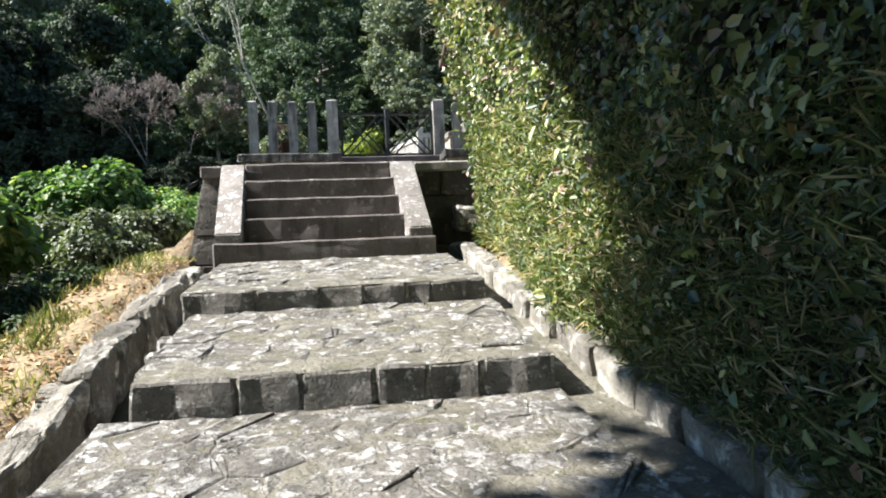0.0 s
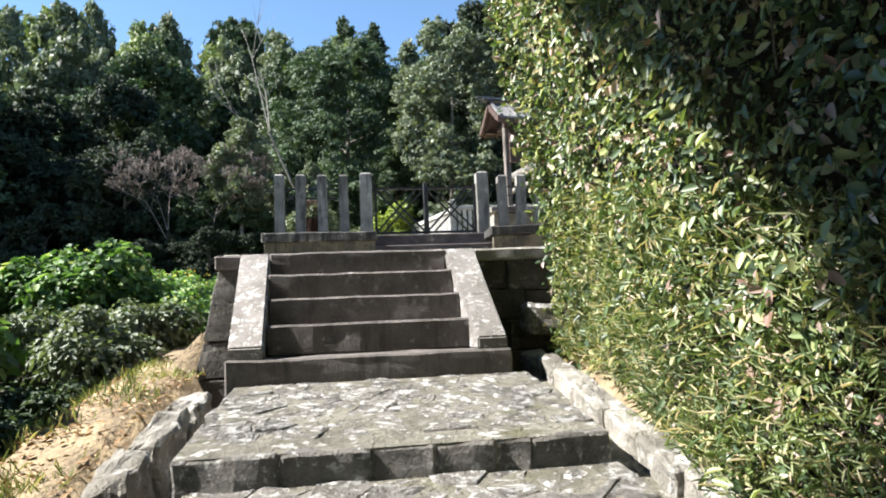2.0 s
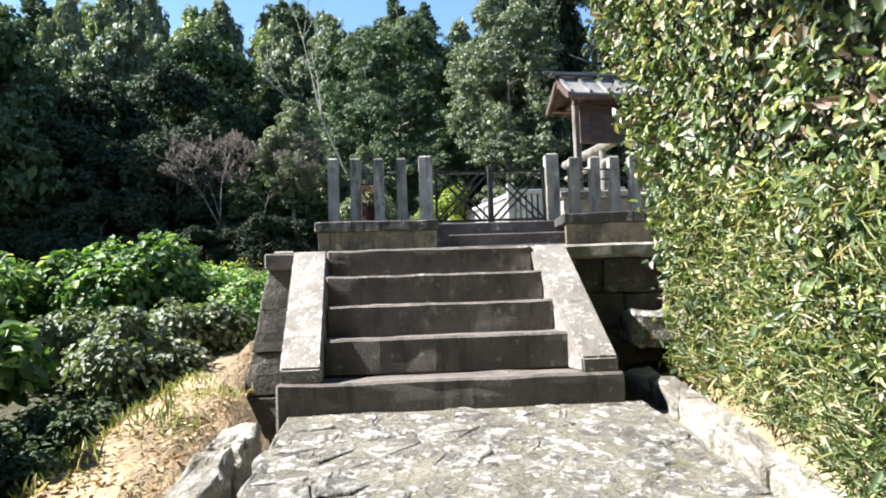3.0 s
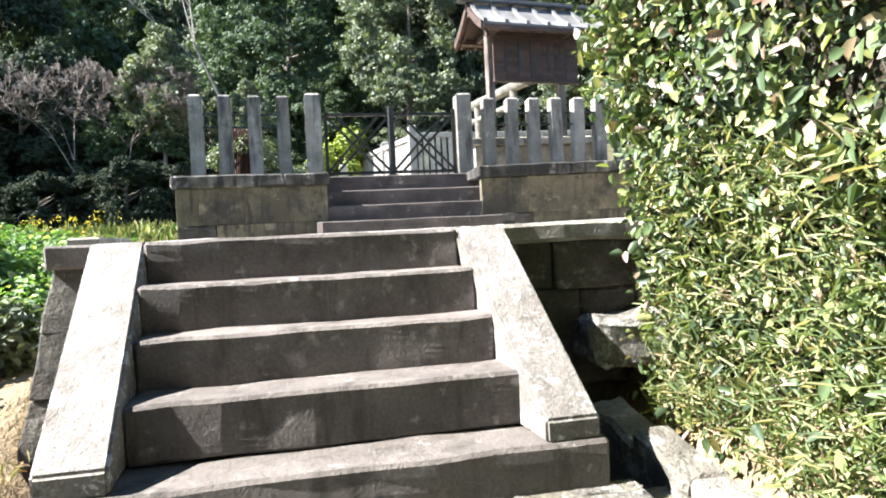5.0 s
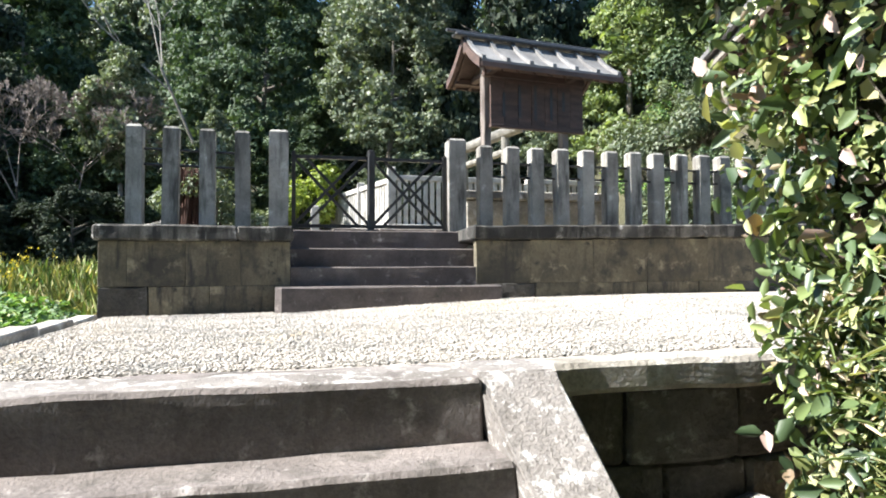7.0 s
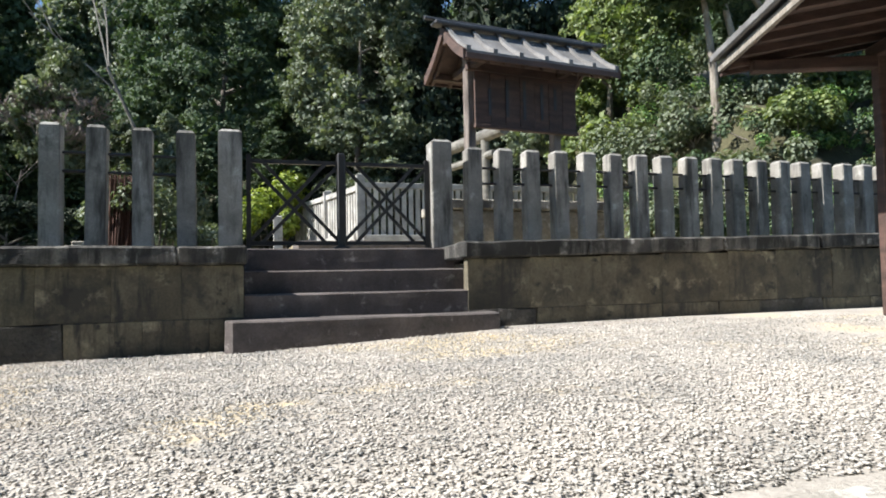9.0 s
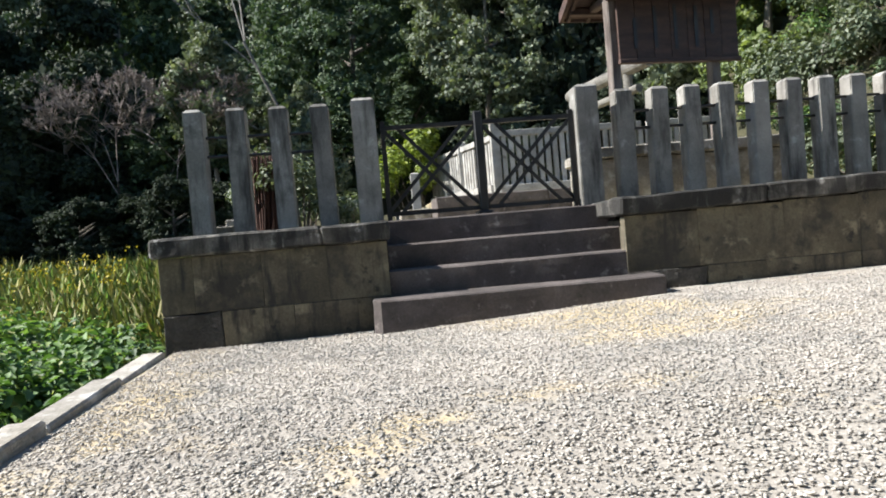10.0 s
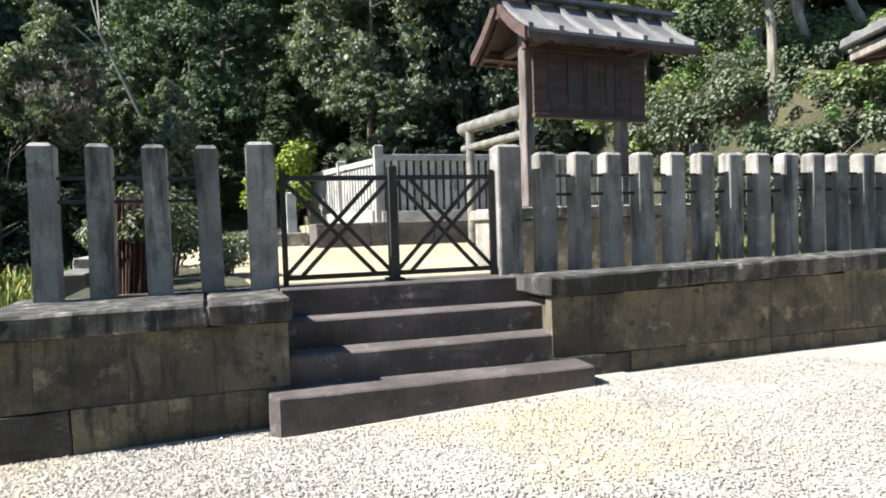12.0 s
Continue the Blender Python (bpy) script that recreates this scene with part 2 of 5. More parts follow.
def origin(ob):
    p = Vector((0, 0, 0))
    while ob is not None:
        p += ob.location
        ob = ob.parent
    return p


def part(name, bm, material, parent=None, label=""):
    """Links a bmesh in world places as one mesh object under a thing or a part."""
    if parent is not None:
        bmesh.ops.translate(bm, vec=-origin(parent), verts=bm.verts)
    me = bpy.data.meshes.new(name)
    bm.to_mesh(me)
    bm.free()
    me.materials.append(material)
    ob = new(name, me)
    ob.parent = parent
    if label:
        ob["label"] = label
    return ob


def twin(ob, x, y, z):
    """Another piece on the same mesh, moved by x, y, z."""
    o = new(ob.name.split(".")[0], ob.data)
    o.parent = ob.parent
    o.location = ob.location + Vector((x, y, z))
    return o


def soup(name, verts, faces_flat, per, material, parent=None, smooth=False):
    """One mesh from arrays: faces all with the same count of corners."""
    verts = np.asarray(verts, np.float32).reshape(-1, 3)
    if parent is not None:
        verts = verts - np.array(origin(parent), np.float32)
    faces_flat = np.asarray(faces_flat, np.int32).ravel()
    me = bpy.data.meshes.new(name)
    me.vertices.add(len(verts))
    me.vertices.foreach_set("co", verts.ravel())
    me.loops.add(len(faces_flat))
    me.loops.foreach_set("vertex_index", faces_flat)
    n = len(faces_flat) // per
    me.polygons.add(n)
    me.polygons.foreach_set("loop_start", np.arange(0, n * per, per, dtype=np.int32))
    me.update(calc_edges=True)
    me.validate()
    if smooth:
        me.polygons.foreach_set("use_smooth", np.ones(n, bool))
    me.materials.append(material)
    ob = new(name, me)
    ob.parent = parent
    return ob


def block(x0, x1, y0, y1, z0, z1, bevel=0.01, rough=0.0, seed=0, cuts=0, bm=None):
    """A box with worn edges; rough: how far its corners stray."""
    own = bmesh.new()
    bmesh.ops.create_cube(own, size=1.0)
    for v in own.verts:
        v.co = ((x0 + x1) / 2 + v.co.x * (x1 - x0), (y0 + y1) / 2 + v.co.y * (y1 - y0), (z0 + z1) / 2 + v.co.z * (z1 - z0))
    if cuts:
        bmesh.ops.subdivide_edges(own, edges=own.edges[:], cuts=cuts, use_grid_fill=True)
    if bevel:
        edges = [e for e in own.edges if len(e.link_faces) == 2 and e.calc_face_angle(0) > 0.5]
        bmesh.ops.bevel(own, geom=edges, offset=bevel, segments=1, affect="EDGES")
    if rough:
        for v in own.verts:
            d = noise.noise_vector(v.co * 5 + Vector((seed * 3.1, seed * 1.7, 0)))
            v.co += d * rough
    if bm is None:
        return own
    me = bpy.data.meshes.new("tmp")
    own.to_mesh(me)
    own.free()
    bm.from_mesh(me)
    bpy.data.meshes.remove(me)
    return bm


def prism(outline, z0, z1, bevel=0.0, top=None):
    """A plan outline (x, y) raised from z0 to z1; top: a function of x, y for the upper side."""
    bm = bmesh.new()
    lo = [bm.verts.new((x, y, z0)) for x, y in outline]
    hi = [bm.verts.new((x, y, top(x, y) if top else z1)) for x, y in outline]
    bm.faces.new(hi)
    bm.faces.new(lo[::-1])
    for i in range(len(lo)):
        j = (i + 1) % len(lo)
        bm.faces.new((lo[i], lo[j], hi[j], hi[i]))
    bmesh.ops.recalc_face_normals(bm, faces=bm.faces[:])
    if bevel:
        edges = [e for e in bm.edges if all(v in hi for v in e.verts)]
        bmesh.ops.bevel(bm, geom=edges, offset=bevel, segments=1, affect="EDGES")
    return bm


def bar(a, b, r, bm=None, sides=8, r2=None):
    """A round bar from a to b."""
    bm = bm or bmesh.new()
    a, b = Vector(a), Vector(b)
    m = Matrix.Translation((a + b) / 2) @ (b - a).to_track_quat("Z", "Y").to_matrix().to_4x4()
    bmesh.ops.create_cone(bm, cap_ends=True, segments=sides, radius1=r, radius2=r if r2 is None else r2, depth=(b - a).length, matrix=m)
    return bm


def flat_bar(a, b, w, d, bm=None):
    """A flat bar from a to b: w wide in the upright plane, d deep."""
    bm = bm or bmesh.new()
    a, b = Vector(a), Vector(b)
    way = (b - a).normalized()
    side = Vector((0, 1, 0))
    up = way.cross(side).normalized()
    q = [bm.verts.new(p + up * s * w / 2 + side * k * d / 2) for p in (a, b) for s, k in ((-1, -1), (1, -1), (1, 1), (-1, 1))]
    for f in ((0, 1, 2, 3), (7, 6, 5, 4), (0, 4, 5, 1), (1, 5, 6, 2), (2, 6, 7, 3), (3, 7, 4, 0)):
        bm.faces.new([q[i] for i in f])
    bmesh.ops.recalc_face_normals(bm, faces=bm.faces[:])
    return bm


def leaves(places, ways, normals, length, width, fold=0.22, six=True):
    """Folded leaf blades: verts and quads for soup(). Arrays of places, growing ways and normals."""
    n = len(places)
    ways = ways / (np.linalg.norm(ways, axis=1, keepdims=True) + 1e-9)
    side = np.cross(ways, normals)
    side /= np.linalg.norm(side, axis=1, keepdims=True) + 1e-9
    up = np.cross(side, ways)
    L, W = np.asarray(length).reshape(-1, 1) * np.ones((n, 1)), np.asarray(width).reshape(-1, 1) * np.ones((n, 1))
    if six:
        v = np.stack([places, places + ways * L * .35 + side * W * .5 + up * W * fold, places + ways * L * .75 + side * W * .36 + up * W * fold * .6 - up * L * .06,
                      places + ways * L - up * L * .16, places + ways * L * .75 - side * W * .36 + up * W * fold * .6 - up * L * .06, places + ways * L * .35 - side * W * .5 + up * W * fold], 1)
        base = np.arange(n)[:, None, None] * 6
        f = base + np.array([[0, 1, 2, 3], [0, 3, 4, 5]])[None]
    else:
        v = np.stack([places, places + ways * L * .5 + side * W * .5 + up * W * fold, places + ways * L, places + ways * L * .5 - side * W * .5 + up * W * fold], 1)
        f = np.arange(n)[:, None, None] * 4 + np.array([[0, 1, 2, 3]])[None]
    return v.reshape(-1, 3), f.reshape(-1, 4)


def balls(n):
    d = rng.normal(size=(n, 3))
    return d / np.linalg.norm(d, axis=1, keepdims=True)


# ---- the lie of the land ----
def path_z(y):
    return float(np.interp(y, [-12, 4.82, 4.83, 6.24, 6.25, 7.95], [-3.45, -1.88, -1.69, -1.48, -1.325, -1.14]))


def left_z(y):
    return float(np.interp(y, [-40, 2, 5, 8, 12, 20, 28, 36, 60, 90, 160, 400], [-6, -1.95, -1.5, -1.2, -0.85, -0.45, 0.6, 3.2, 12.5, 23, 34, 40]))


def curb_z(y):
    """The top of the left curb and the earth beside it."""
    return float(np.interp(y, [-12, -3, 3.5, 4.7, 5.4, 6.2, 7.2, 8.2, 9.3], [-3.7, -2.75, -2.02, -1.85, -1.64, -1.48, -1.22, -1.12, -1.05]))


def land(x, y):
    z = left_z(y)
    if x < -1.0:
        far = max(0.0, -x - 12) * 0.03
        z += -far if y < 25 else 0
        if y < 11:
            k = min(1.0, max(0.0, (11 - y) / 2))
            bank = curb_z(min(y, 9.3)) - 0.03 - 0.75 * min(1.0, max(0.0, (-1.75 - x) / 1.0)) + 0.35 * min(1.0, max(0.0, (-3.6 - x) / 2.5))
            z = z * (1 - k) + bank * k
    if -1.05 < x < 2.15 and y < 9.5:
        z = path_z(y) - 0.5
    elif x >= 2.15 and y < 9.2:
        z = path_z(min(y, 7.9)) + 0.25 + min(1.0, (x - 2.15) * 0.3)
    elif x > (-1.3 if y > 9.3 else -1.05) and y < 27:
        z = -0.75
    if x > 9.0 and y > 9:
        up = min(1.0, (x - 9.0) / 2.0) * min(1, (y - 15.5) / 3.5) if y > 15.5 else 0
        z = max(z, -0.1 + 3.8 * up + max(0, x - 12) * 0.3 * up + max(0, min(y, 26) - 18) * 0.25 * up)
    return z + (noise.noise(Vector((x * 0.35, y * 0.35, 2))) * 0.12 + noise.noise(Vector((x * 1.7, y * 1.7, 5))) * 0.04) * (1 if x < -1.3 or y > 27 else 0)


xs = np.unique(np.concatenate([np.linspace(-900, -30, 16), np.linspace(-30, -6, 33), np.arange(-6, 3, 0.25), np.arange(3, 20, 0.5), np.linspace(20, 900, 20)]))
ys = np.unique(np.concatenate([np.linspace(-900, -12, 12), np.arange(-12, 1, 1.0), np.arange(1, 30, 0.35), np.linspace(30, 90, 31), np.linspace(95, 900, 20)]))
gv = [(x, y, land(x, y)) for y in ys for x in xs]
nx = len(xs)
gf = [(j * nx + i, j * nx + i + 1, (j + 1) * nx + i + 1, (j + 1) * nx + i) for j in range(len(ys) - 1) for i in range(nx - 1)]
ground = soup("ground", gv, gf, 4, SOIL, smooth=True)
ground.data.materials.append(FLOOR_AND_SHADE)
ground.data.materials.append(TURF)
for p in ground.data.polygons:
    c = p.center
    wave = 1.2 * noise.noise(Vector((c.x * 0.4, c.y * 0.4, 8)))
    # left of the bank the dark colour stands for shade under the shrubs
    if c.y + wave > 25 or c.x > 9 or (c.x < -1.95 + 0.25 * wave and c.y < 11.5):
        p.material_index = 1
    elif c.x < -1.3 and c.y + wave > 11:
        p.material_index = 2
tagged(ground, "bare sloping earth with dry leaves and weeds beside the path", "ground", kind="structure")

# ---- terrace with gravel ----
terrace = tagged(new("terrace"), "raised gravel terrace in front of the enclosure wall", "terrace", kind="structure")


def gravel_z(x, y):
    """The gravel sinks towards the short wall and rises a little along the long one."""
    k = min(1.0, max(0.0, (y - 9.3) / 4.4))
    return (-0.055 + 0.006 * x) * (1 - k) + float(np.interp(x, [-1.2, 0.6, 2.8, 5, 12], [-0.125, -0.105, 0.0, 0.03, 0.05])) * k


bv, bf = [], []
bgx, bgy = np.linspace(-1.2, 12, 45), np.linspace(9.27, 14.3, 18)
for yy in bgy:
    for xx in bgx:
        bv.append((max(xx, -0.92 - 0.075 * (yy - 9.5)), yy, gravel_z(xx, yy) - 0.004))
for jj in range(17):
    for ii in range(44):
        bf.append((jj * 45 + ii, jj * 45 + ii + 1, (jj + 1) * 45 + ii + 1, (jj + 1) * 45 + ii))
bed = soup("gravel_bed", bv, bf, 4, GRAVEL_BED, terrace, True)
bed["label"] = "pale crushed gravel"
part("terrace_fill", prism([(-0.80, 9.34), (12, 9.34), (12, 14.3), (-1.1, 14.3), (-1.0, 12.5)], -0.9, -0.2), SOIL, terrace)
# coping along the front edge, in long stones
part("coping_stone", block(-1.08, -0.835, 9.17, 9.5, -0.17, -0.045, 0.012, 0.006, 0), CONCRETE, terrace)
for i, (a, b) in enumerate(((1.36, 2.35), (2.36, 3.4), (3.41, 4.6), (4.61, 6.0))):
    part("coping_stone", block(a, b, 9.14, 9.33, -0.16, -0.04, 0.02, 0.014, i + 5, 4), COPING, terrace)
part("coping_stone", block(-0.55, 1.05, 9.0, 9.30, -0.16, -0.045, 0.016, 0.010, 17, 5), CHEEK, terrace)
# coping along the left edge
for i in range(4):
    ya, yb = 9.5 + i * 1.08, 9.5 + (i + 1) * 1.08 - 0.012
    xa, xb = -0.90 - 0.075 * (ya - 9.5), -0.90 - 0.075 * (yb - 9.5)
    part("coping_stone", prism([(xa - 0.17, ya), (xa, ya), (xb, yb), (xb - 0.17, yb)], -0.25, 0.0 - 0.03 * i, 0.012), COPING, terrace)
# masonry under the coping: front right, front left and left side
for row in range(4):
    z0 = -1.35 + row * 0.3
    x = 1.42 - 0.15 * (row % 2)
    k = 0
    while x < 5.5:
        w = 0.38 + 0.22 * abs(noise.noise(Vector((x * 3.3, row * 2.1, 0))))
        bulge = 0.03 * noise.noise(Vector((x * 9, row, 4)))
        part("wall_stone", block(max(x, 1.40), x + w - 0.005, 9.2 - bulge, 9.6, z0, z0 + 0.296, 0.018, 0.016, row * 20 + k, 2), RUBBLE, terrace)
        x += w
        k += 1
part("jutting_rock", block(1.80, 2.28, 8.86, 9.25, -0.90, -0.60, 0.05, 0.06, 33, 3), FLAG, terrace, "rough rock jutting from the retaining wall")
for row in range(4):
    z0 = -1.5 + row * 0.335
    lean = 0.05 * (3 - row)
    bm = block(-1.06, -0.78, 9.22, 9.7, z0, z0 + 0.333, 0.010, 0.02, row + 90, 3)
    for v in bm.verts:
        if v.co.x < -0.95:
            v.co.x -= 0.19 * (-0.16 - v.co.z)
        if v.co.y < 9.4:
            v.co.y -= 0.12 * (-0.16 - v.co.z)
    part("wall_stone", bm, RUBBLE, terrace)
    for i in range(6):
        ya = 9.7 + i * 0.72
        part("wall_stone", block(-1.12 - lean - 0.075 * (ya - 9.5), -0.7, ya, ya + 0.71, z0, z0 + 0.325, 0.025, 0.018, row * 9 + i + 40, 1), RUBBLE, terrace)

# gravel chips in front of the camera
n = 105000
cxs, cys = -1.2 + (rng.uniform(0, 1, n) ** 1.1) * 7.7, 9.4 + (rng.uniform(0, 1, n) ** 1.2) * 4.55
worn = np.array([0.8 * noise.noise(Vector((x * 0.7, y * 0.9, 4))) + 0.24 * (x - 3.7) + 0.2 * (y - 12.3) for x, y in zip(cxs, cys)])
keep = (worn < rng.uniform(0.0, 0.9, n)) & (cxs > -0.86 - 0.075 * (cys - 9.5)) & ~((cys > 13.72) & (cxs > 0.4) & (cxs < 2.9))
cxs, cys = cxs[keep], cys[keep]
n = len(cxs)
octa = np.array([(1, 0, 0), (0, 1, 0), (-1, 0, 0), (0, -1, 0), (0, 0, 1), (0, 0, -1)], float)
tri = np.array([(0, 1, 4), (1, 2, 4), (2, 3, 4), (3, 0, 4), (1, 0, 5), (2, 1, 5), (3, 2, 5), (0, 3, 5)])
shape = octa[None] * rng.uniform(0.5, 1.3, (n, 6, 1)) * rng.uniform(0.0048, 0.0115, (n, 1, 1)) * np.array([1.3, 0.9, 0.42])
ang = rng.uniform(0, 6.28, n)
rot = np.stack([shape[..., 0] * np.cos(ang)[:, None] - shape[..., 1] * np.sin(ang)[:, None], shape[..., 0] * np.sin(ang)[:, None] + shape[..., 1] * np.cos(ang)[:, None], shape[..., 2]], -1)
rot += np.stack([cxs, cys, np.array([gravel_z(x, y) for x, y in zip(cxs, cys)]) + rng.uniform(-0.002, 0.008, n)], -1)[:, None]
chips = soup("gravel", rot, (np.arange(n)[:, None, None] * 6 + tri[None]), 3, STONE_CHIP)
tagged(chips, "loose pale crushed gravel covering the terrace", "gravel", kind="stuff")


# ---- stone path with two shallow steps ----
def clip(poly, a, b, c):
    """The part of a polygon where a x + b y <= c."""
    out = []
    for i, p in enumerate(poly):
        q = poly[(i + 1) % len(poly)]
        dp, dq = a * p[0] + b * p[1] - c, a * q[0] + b * q[1] - c
        if dp <= 0:
            out.append(p)
        if dp * dq < 0:
            s = dp / (dp - dq)
            out.append((p[0] + s * (q[0] - p[0]), p[1] + s * (q[1] - p[1])))
    return out


def cells(x0, x1, y0, y1, size, seed):
    """Irregular flagstone outlines that fill a rectangle."""
    r = random.Random(seed)
    pts = []
    for j in range(int((y1 - y0) / size) + 1):
        for i in range(int((x1 - x0) / (size * 1.25)) + 1):
            pts.append((x0 + (i + 0.5 + r.uniform(-0.42, 0.42) + 0.5 * (j % 2)) * size * 1.25, y0 + (j + 0.5 + r.uniform(-0.4, 0.4)) * size))
    for p in pts:
        poly = [(x0, y0), (x1, y0), (x1, y1), (x0, y1)]
        for q in pts:
            dx, dy = q[0] - p[0], q[1] - p[1]
            d = math.hypot(dx, dy)
            if 0 < d < size * 4:
                poly = clip(poly, dx, dy, dx * (p[0] + q[0]) / 2 + dy * (p[1] + q[1]) / 2 - d * 0.004)
                if len(poly) < 3:
                    break
        if len(poly) >= 3:
            yield p, poly


path = tagged(new("path"), "sloping path of lichened flagstones with two stone-edged steps", "path", kind="structure")
FLIGHTS = ((-9.0, 4.82, -0.79, 1.60), (4.82, 6.25, -0.635, 1.57), (6.25, 7.95, -0.69, 1.52))
for y0, y1, x0, x1 in FLIGHTS:
    part("mortar_bed", prism([(x0, y0), (x1, y0), (x1, y1), (x0, y1)], path_z(y0 + 0.01) - 0.5, 0, 0, lambda x, y: path_z(min(max(y, y0 + 0.011), y1 - 0.011)) + 0.004), MORTAR, path, "sandy mortar between the stones")
# gutters on both sides; the left bed is coloured dark for the curb's shade
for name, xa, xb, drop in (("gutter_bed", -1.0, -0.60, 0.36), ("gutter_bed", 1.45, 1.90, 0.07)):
    part(name, prism([(xa, y) for y in (-9, 3.5, 4.8, 6.2, 8.0)] + [(xb, y) for y in (8.0, 6.2, 4.8, 3.5, -9)], -4.2, 0, 0, lambda x, y: float(np.interp(y, [-9, 4.8, 6.2, 8.0], [-3.17, -1.85, -1.50, -1.14])) - drop), MORTAR if drop < 0.2 else FLOOR_AND_SHADE, path, "sandy gutter bed" if drop < 0.2 else "gutter bed with the curb's shade put into its colour")
# edge stones of the steps
for y0, z1, h, ends in ((4.82, -1.69, 0.21, (-0.64, -0.13, 0.20, 0.58, 0.86, 1.16, 1.565)), (6.25, -1.325, 0.17, (-0.70, -0.18, 0.28, 0.60, 0.92, 1.10, 1.53))):
    for i in range(len(ends) - 1):
        j = 0.012 * noise.noise(Vector((i * 3.3, y0, 0)))
        part("edge_stone", block(ends[i] + 0.005, ends[i + 1] - 0.005, y0 - 0.015 + j, y0 + 0.27 + 2 * j, z1 - h - 0.1, z1 + 0.006 + j * 0.8, 0.016, 0.02, i + y0, 4), EDGE_STONE, path)
    # rough stones at the step's left flank
    for i in range(3):
        part("edge_stone", block(-0.70 - 0.02 * i, -0.36 + 0.06 * i, y0 + 0.28 + i * 0.3, y0 + 0.56 + i * 0.3, z1 - 0.3, z1 + 0.035 * (i + 1.2), 0.03, 0.035, i * 7 + y0, 4), FLAG, path)
for (y0, y1, x0, x1), size in zip(FLIGHTS, (0.24, 0.21, 0.20)):
    for p, poly in cells(x0, x1, max(y0, -1.5) + (0.22 if y0 > 0 else 0.0), y1, size, int(y0 * 10)):
        h = 0.002 + 0.02 * abs(noise.noise(Vector((p[0] * 7, p[1] * 7, 1))))
        tx, ty = 0.07 * noise.noise(Vector((p[0] * 5, p[1] * 5, 3))), 0.07 * noise.noise(Vector((p[0] * 5, p[1] * 5, 6)))
        bm = prism(poly, path_z(min(max(p[1], y0 + 0.011), y1 - 0.011)) - 0.12, 0, 0.006, lambda x, y: path_z(min(max(y, y0 + 0.011), y1 - 0.011)) + h + tx * (x - p[0]) + ty * (y - p[1]))
        top = [f for f in bm.faces if f.normal.z > 0.7]
        big = max(top, key=lambda f: f.calc_area())
        bmesh.ops.inset_individual(bm, faces=[big], thickness=0.03)
        spokes = bmesh.ops.poke(bm, faces=[big])["faces"]
        bmesh.ops.subdivide_edges(bm, edges=list({e for f in spokes for e in f.edges}), cuts=1, use_grid_fill=True)
        for v in bm.verts:
            if v.co.z > path_z(min(max(v.co.y, y0 + 0.011), y1 - 0.011)) - 0.05:
                v.co += noise.noise_vector(v.co * 7) * 0.016 + Vector((0, 0, 0.016 * noise.noise(v.co * 19)))
        part("flagstone", bm, FLAG, path)

# curbs beside the path
left_curb = tagged(new("left_curb"), "row of rough pale curb stones beside the earth bank", "curb", kind="structure")
y = -3.0
i = 0
while y < 7.6:
    ln = 0.5 + 0.35 * abs(noise.noise(Vector((y * 2.3, 0, 7))))
    xa = float(np.interp(y + ln / 2, [3, 5, 6.2, 7.7], [-0.97, -0.98, -0.97, -0.86]))
    z, z2 = curb_z(y), curb_z(y + ln)
    bm = block(xa - 0.20, xa, y, min(y + ln, 7.9) - 0.01, z - 0.4, (z + z2) / 2 - 0.015, 0.02, 0.0, i, 5)
    for v in bm.verts:
        if v.co.z > z - 0.2:
            v.co.z += (z2 - z) * ((v.co.y - y) / ln - 0.5)
        v.co += noise.noise_vector(v.co * 5 + Vector((i, 0, 0))) * 0.045 + noise.noise_vector(v.co * 17) * 0.022
    part("curb_stone", bm, CURB, left_curb)
    y += ln
    i += 1
right_curb = tagged(new("right_curb"), "row of pale curb stones under the hedge", "curb", kind="structure")
y = -3.0
i = 0
while y < 8.4:
    ln = 0.42 + 0.3 * abs(noise.noise(Vector((y * 2.7, 3, 7))))
    xa = float(np.interp(y + ln / 2, [3.5, 4.3, 5.2, 6.2, 7.5, 8.5], [1.93, 1.90, 1.85, 1.74, 1.70, 1.70]))
    z = float(np.interp(y + ln / 2, [-12, 4.3, 6.0, 8.0], [-3.5, -1.93, -1.56, -1.16]))
    bm = block(xa, xa + 0.2, y, y + ln - 0.01, z - 0.3, z + 0.09, 0.02, 0.0, i + 60, 4)
    for v in bm.verts:
        if v.co.z > z - 0.15:
            v.co.z += 0.21 * (v.co.y - y - ln / 2)
        v.co += noise.noise_vector(v.co * 4 + Vector((i, 7, 0))) * 0.025 + noise.noise_vector(v.co * 17) * 0.014
    part("curb_stone", bm, CURB, right_curb)
    y += ln
    i += 1

# ---- lower stair ----
stair = tagged(new("lower_stair"), "weathered concrete stair with sloping cheek walls", "stair", kind="structure")
part("tread", block(-0.765, 1.415, 7.92, 9.3, -1.5, -0.948, 0.016, 0.014, 1, 8), CONCRETE, stair)
for i, (yf, zt, xl, xr) in enumerate(((8.215, -0.703, -0.50, 1.15), (8.50, -0.482, -0.52, 1.12), (8.745, -0.262, -0.54, 1.09))):
    part("tread", block(xl, xr, yf, 9.3, zt - 0.24, zt, 0.016, 0.012, i + 3, 8), CONCRETE, stair)
part("tread", block(-0.56, 1.07, 8.99, 9.35, -0.5, -0.05, 0.016, 0.010, 8, 8), CONCRETE, stair)


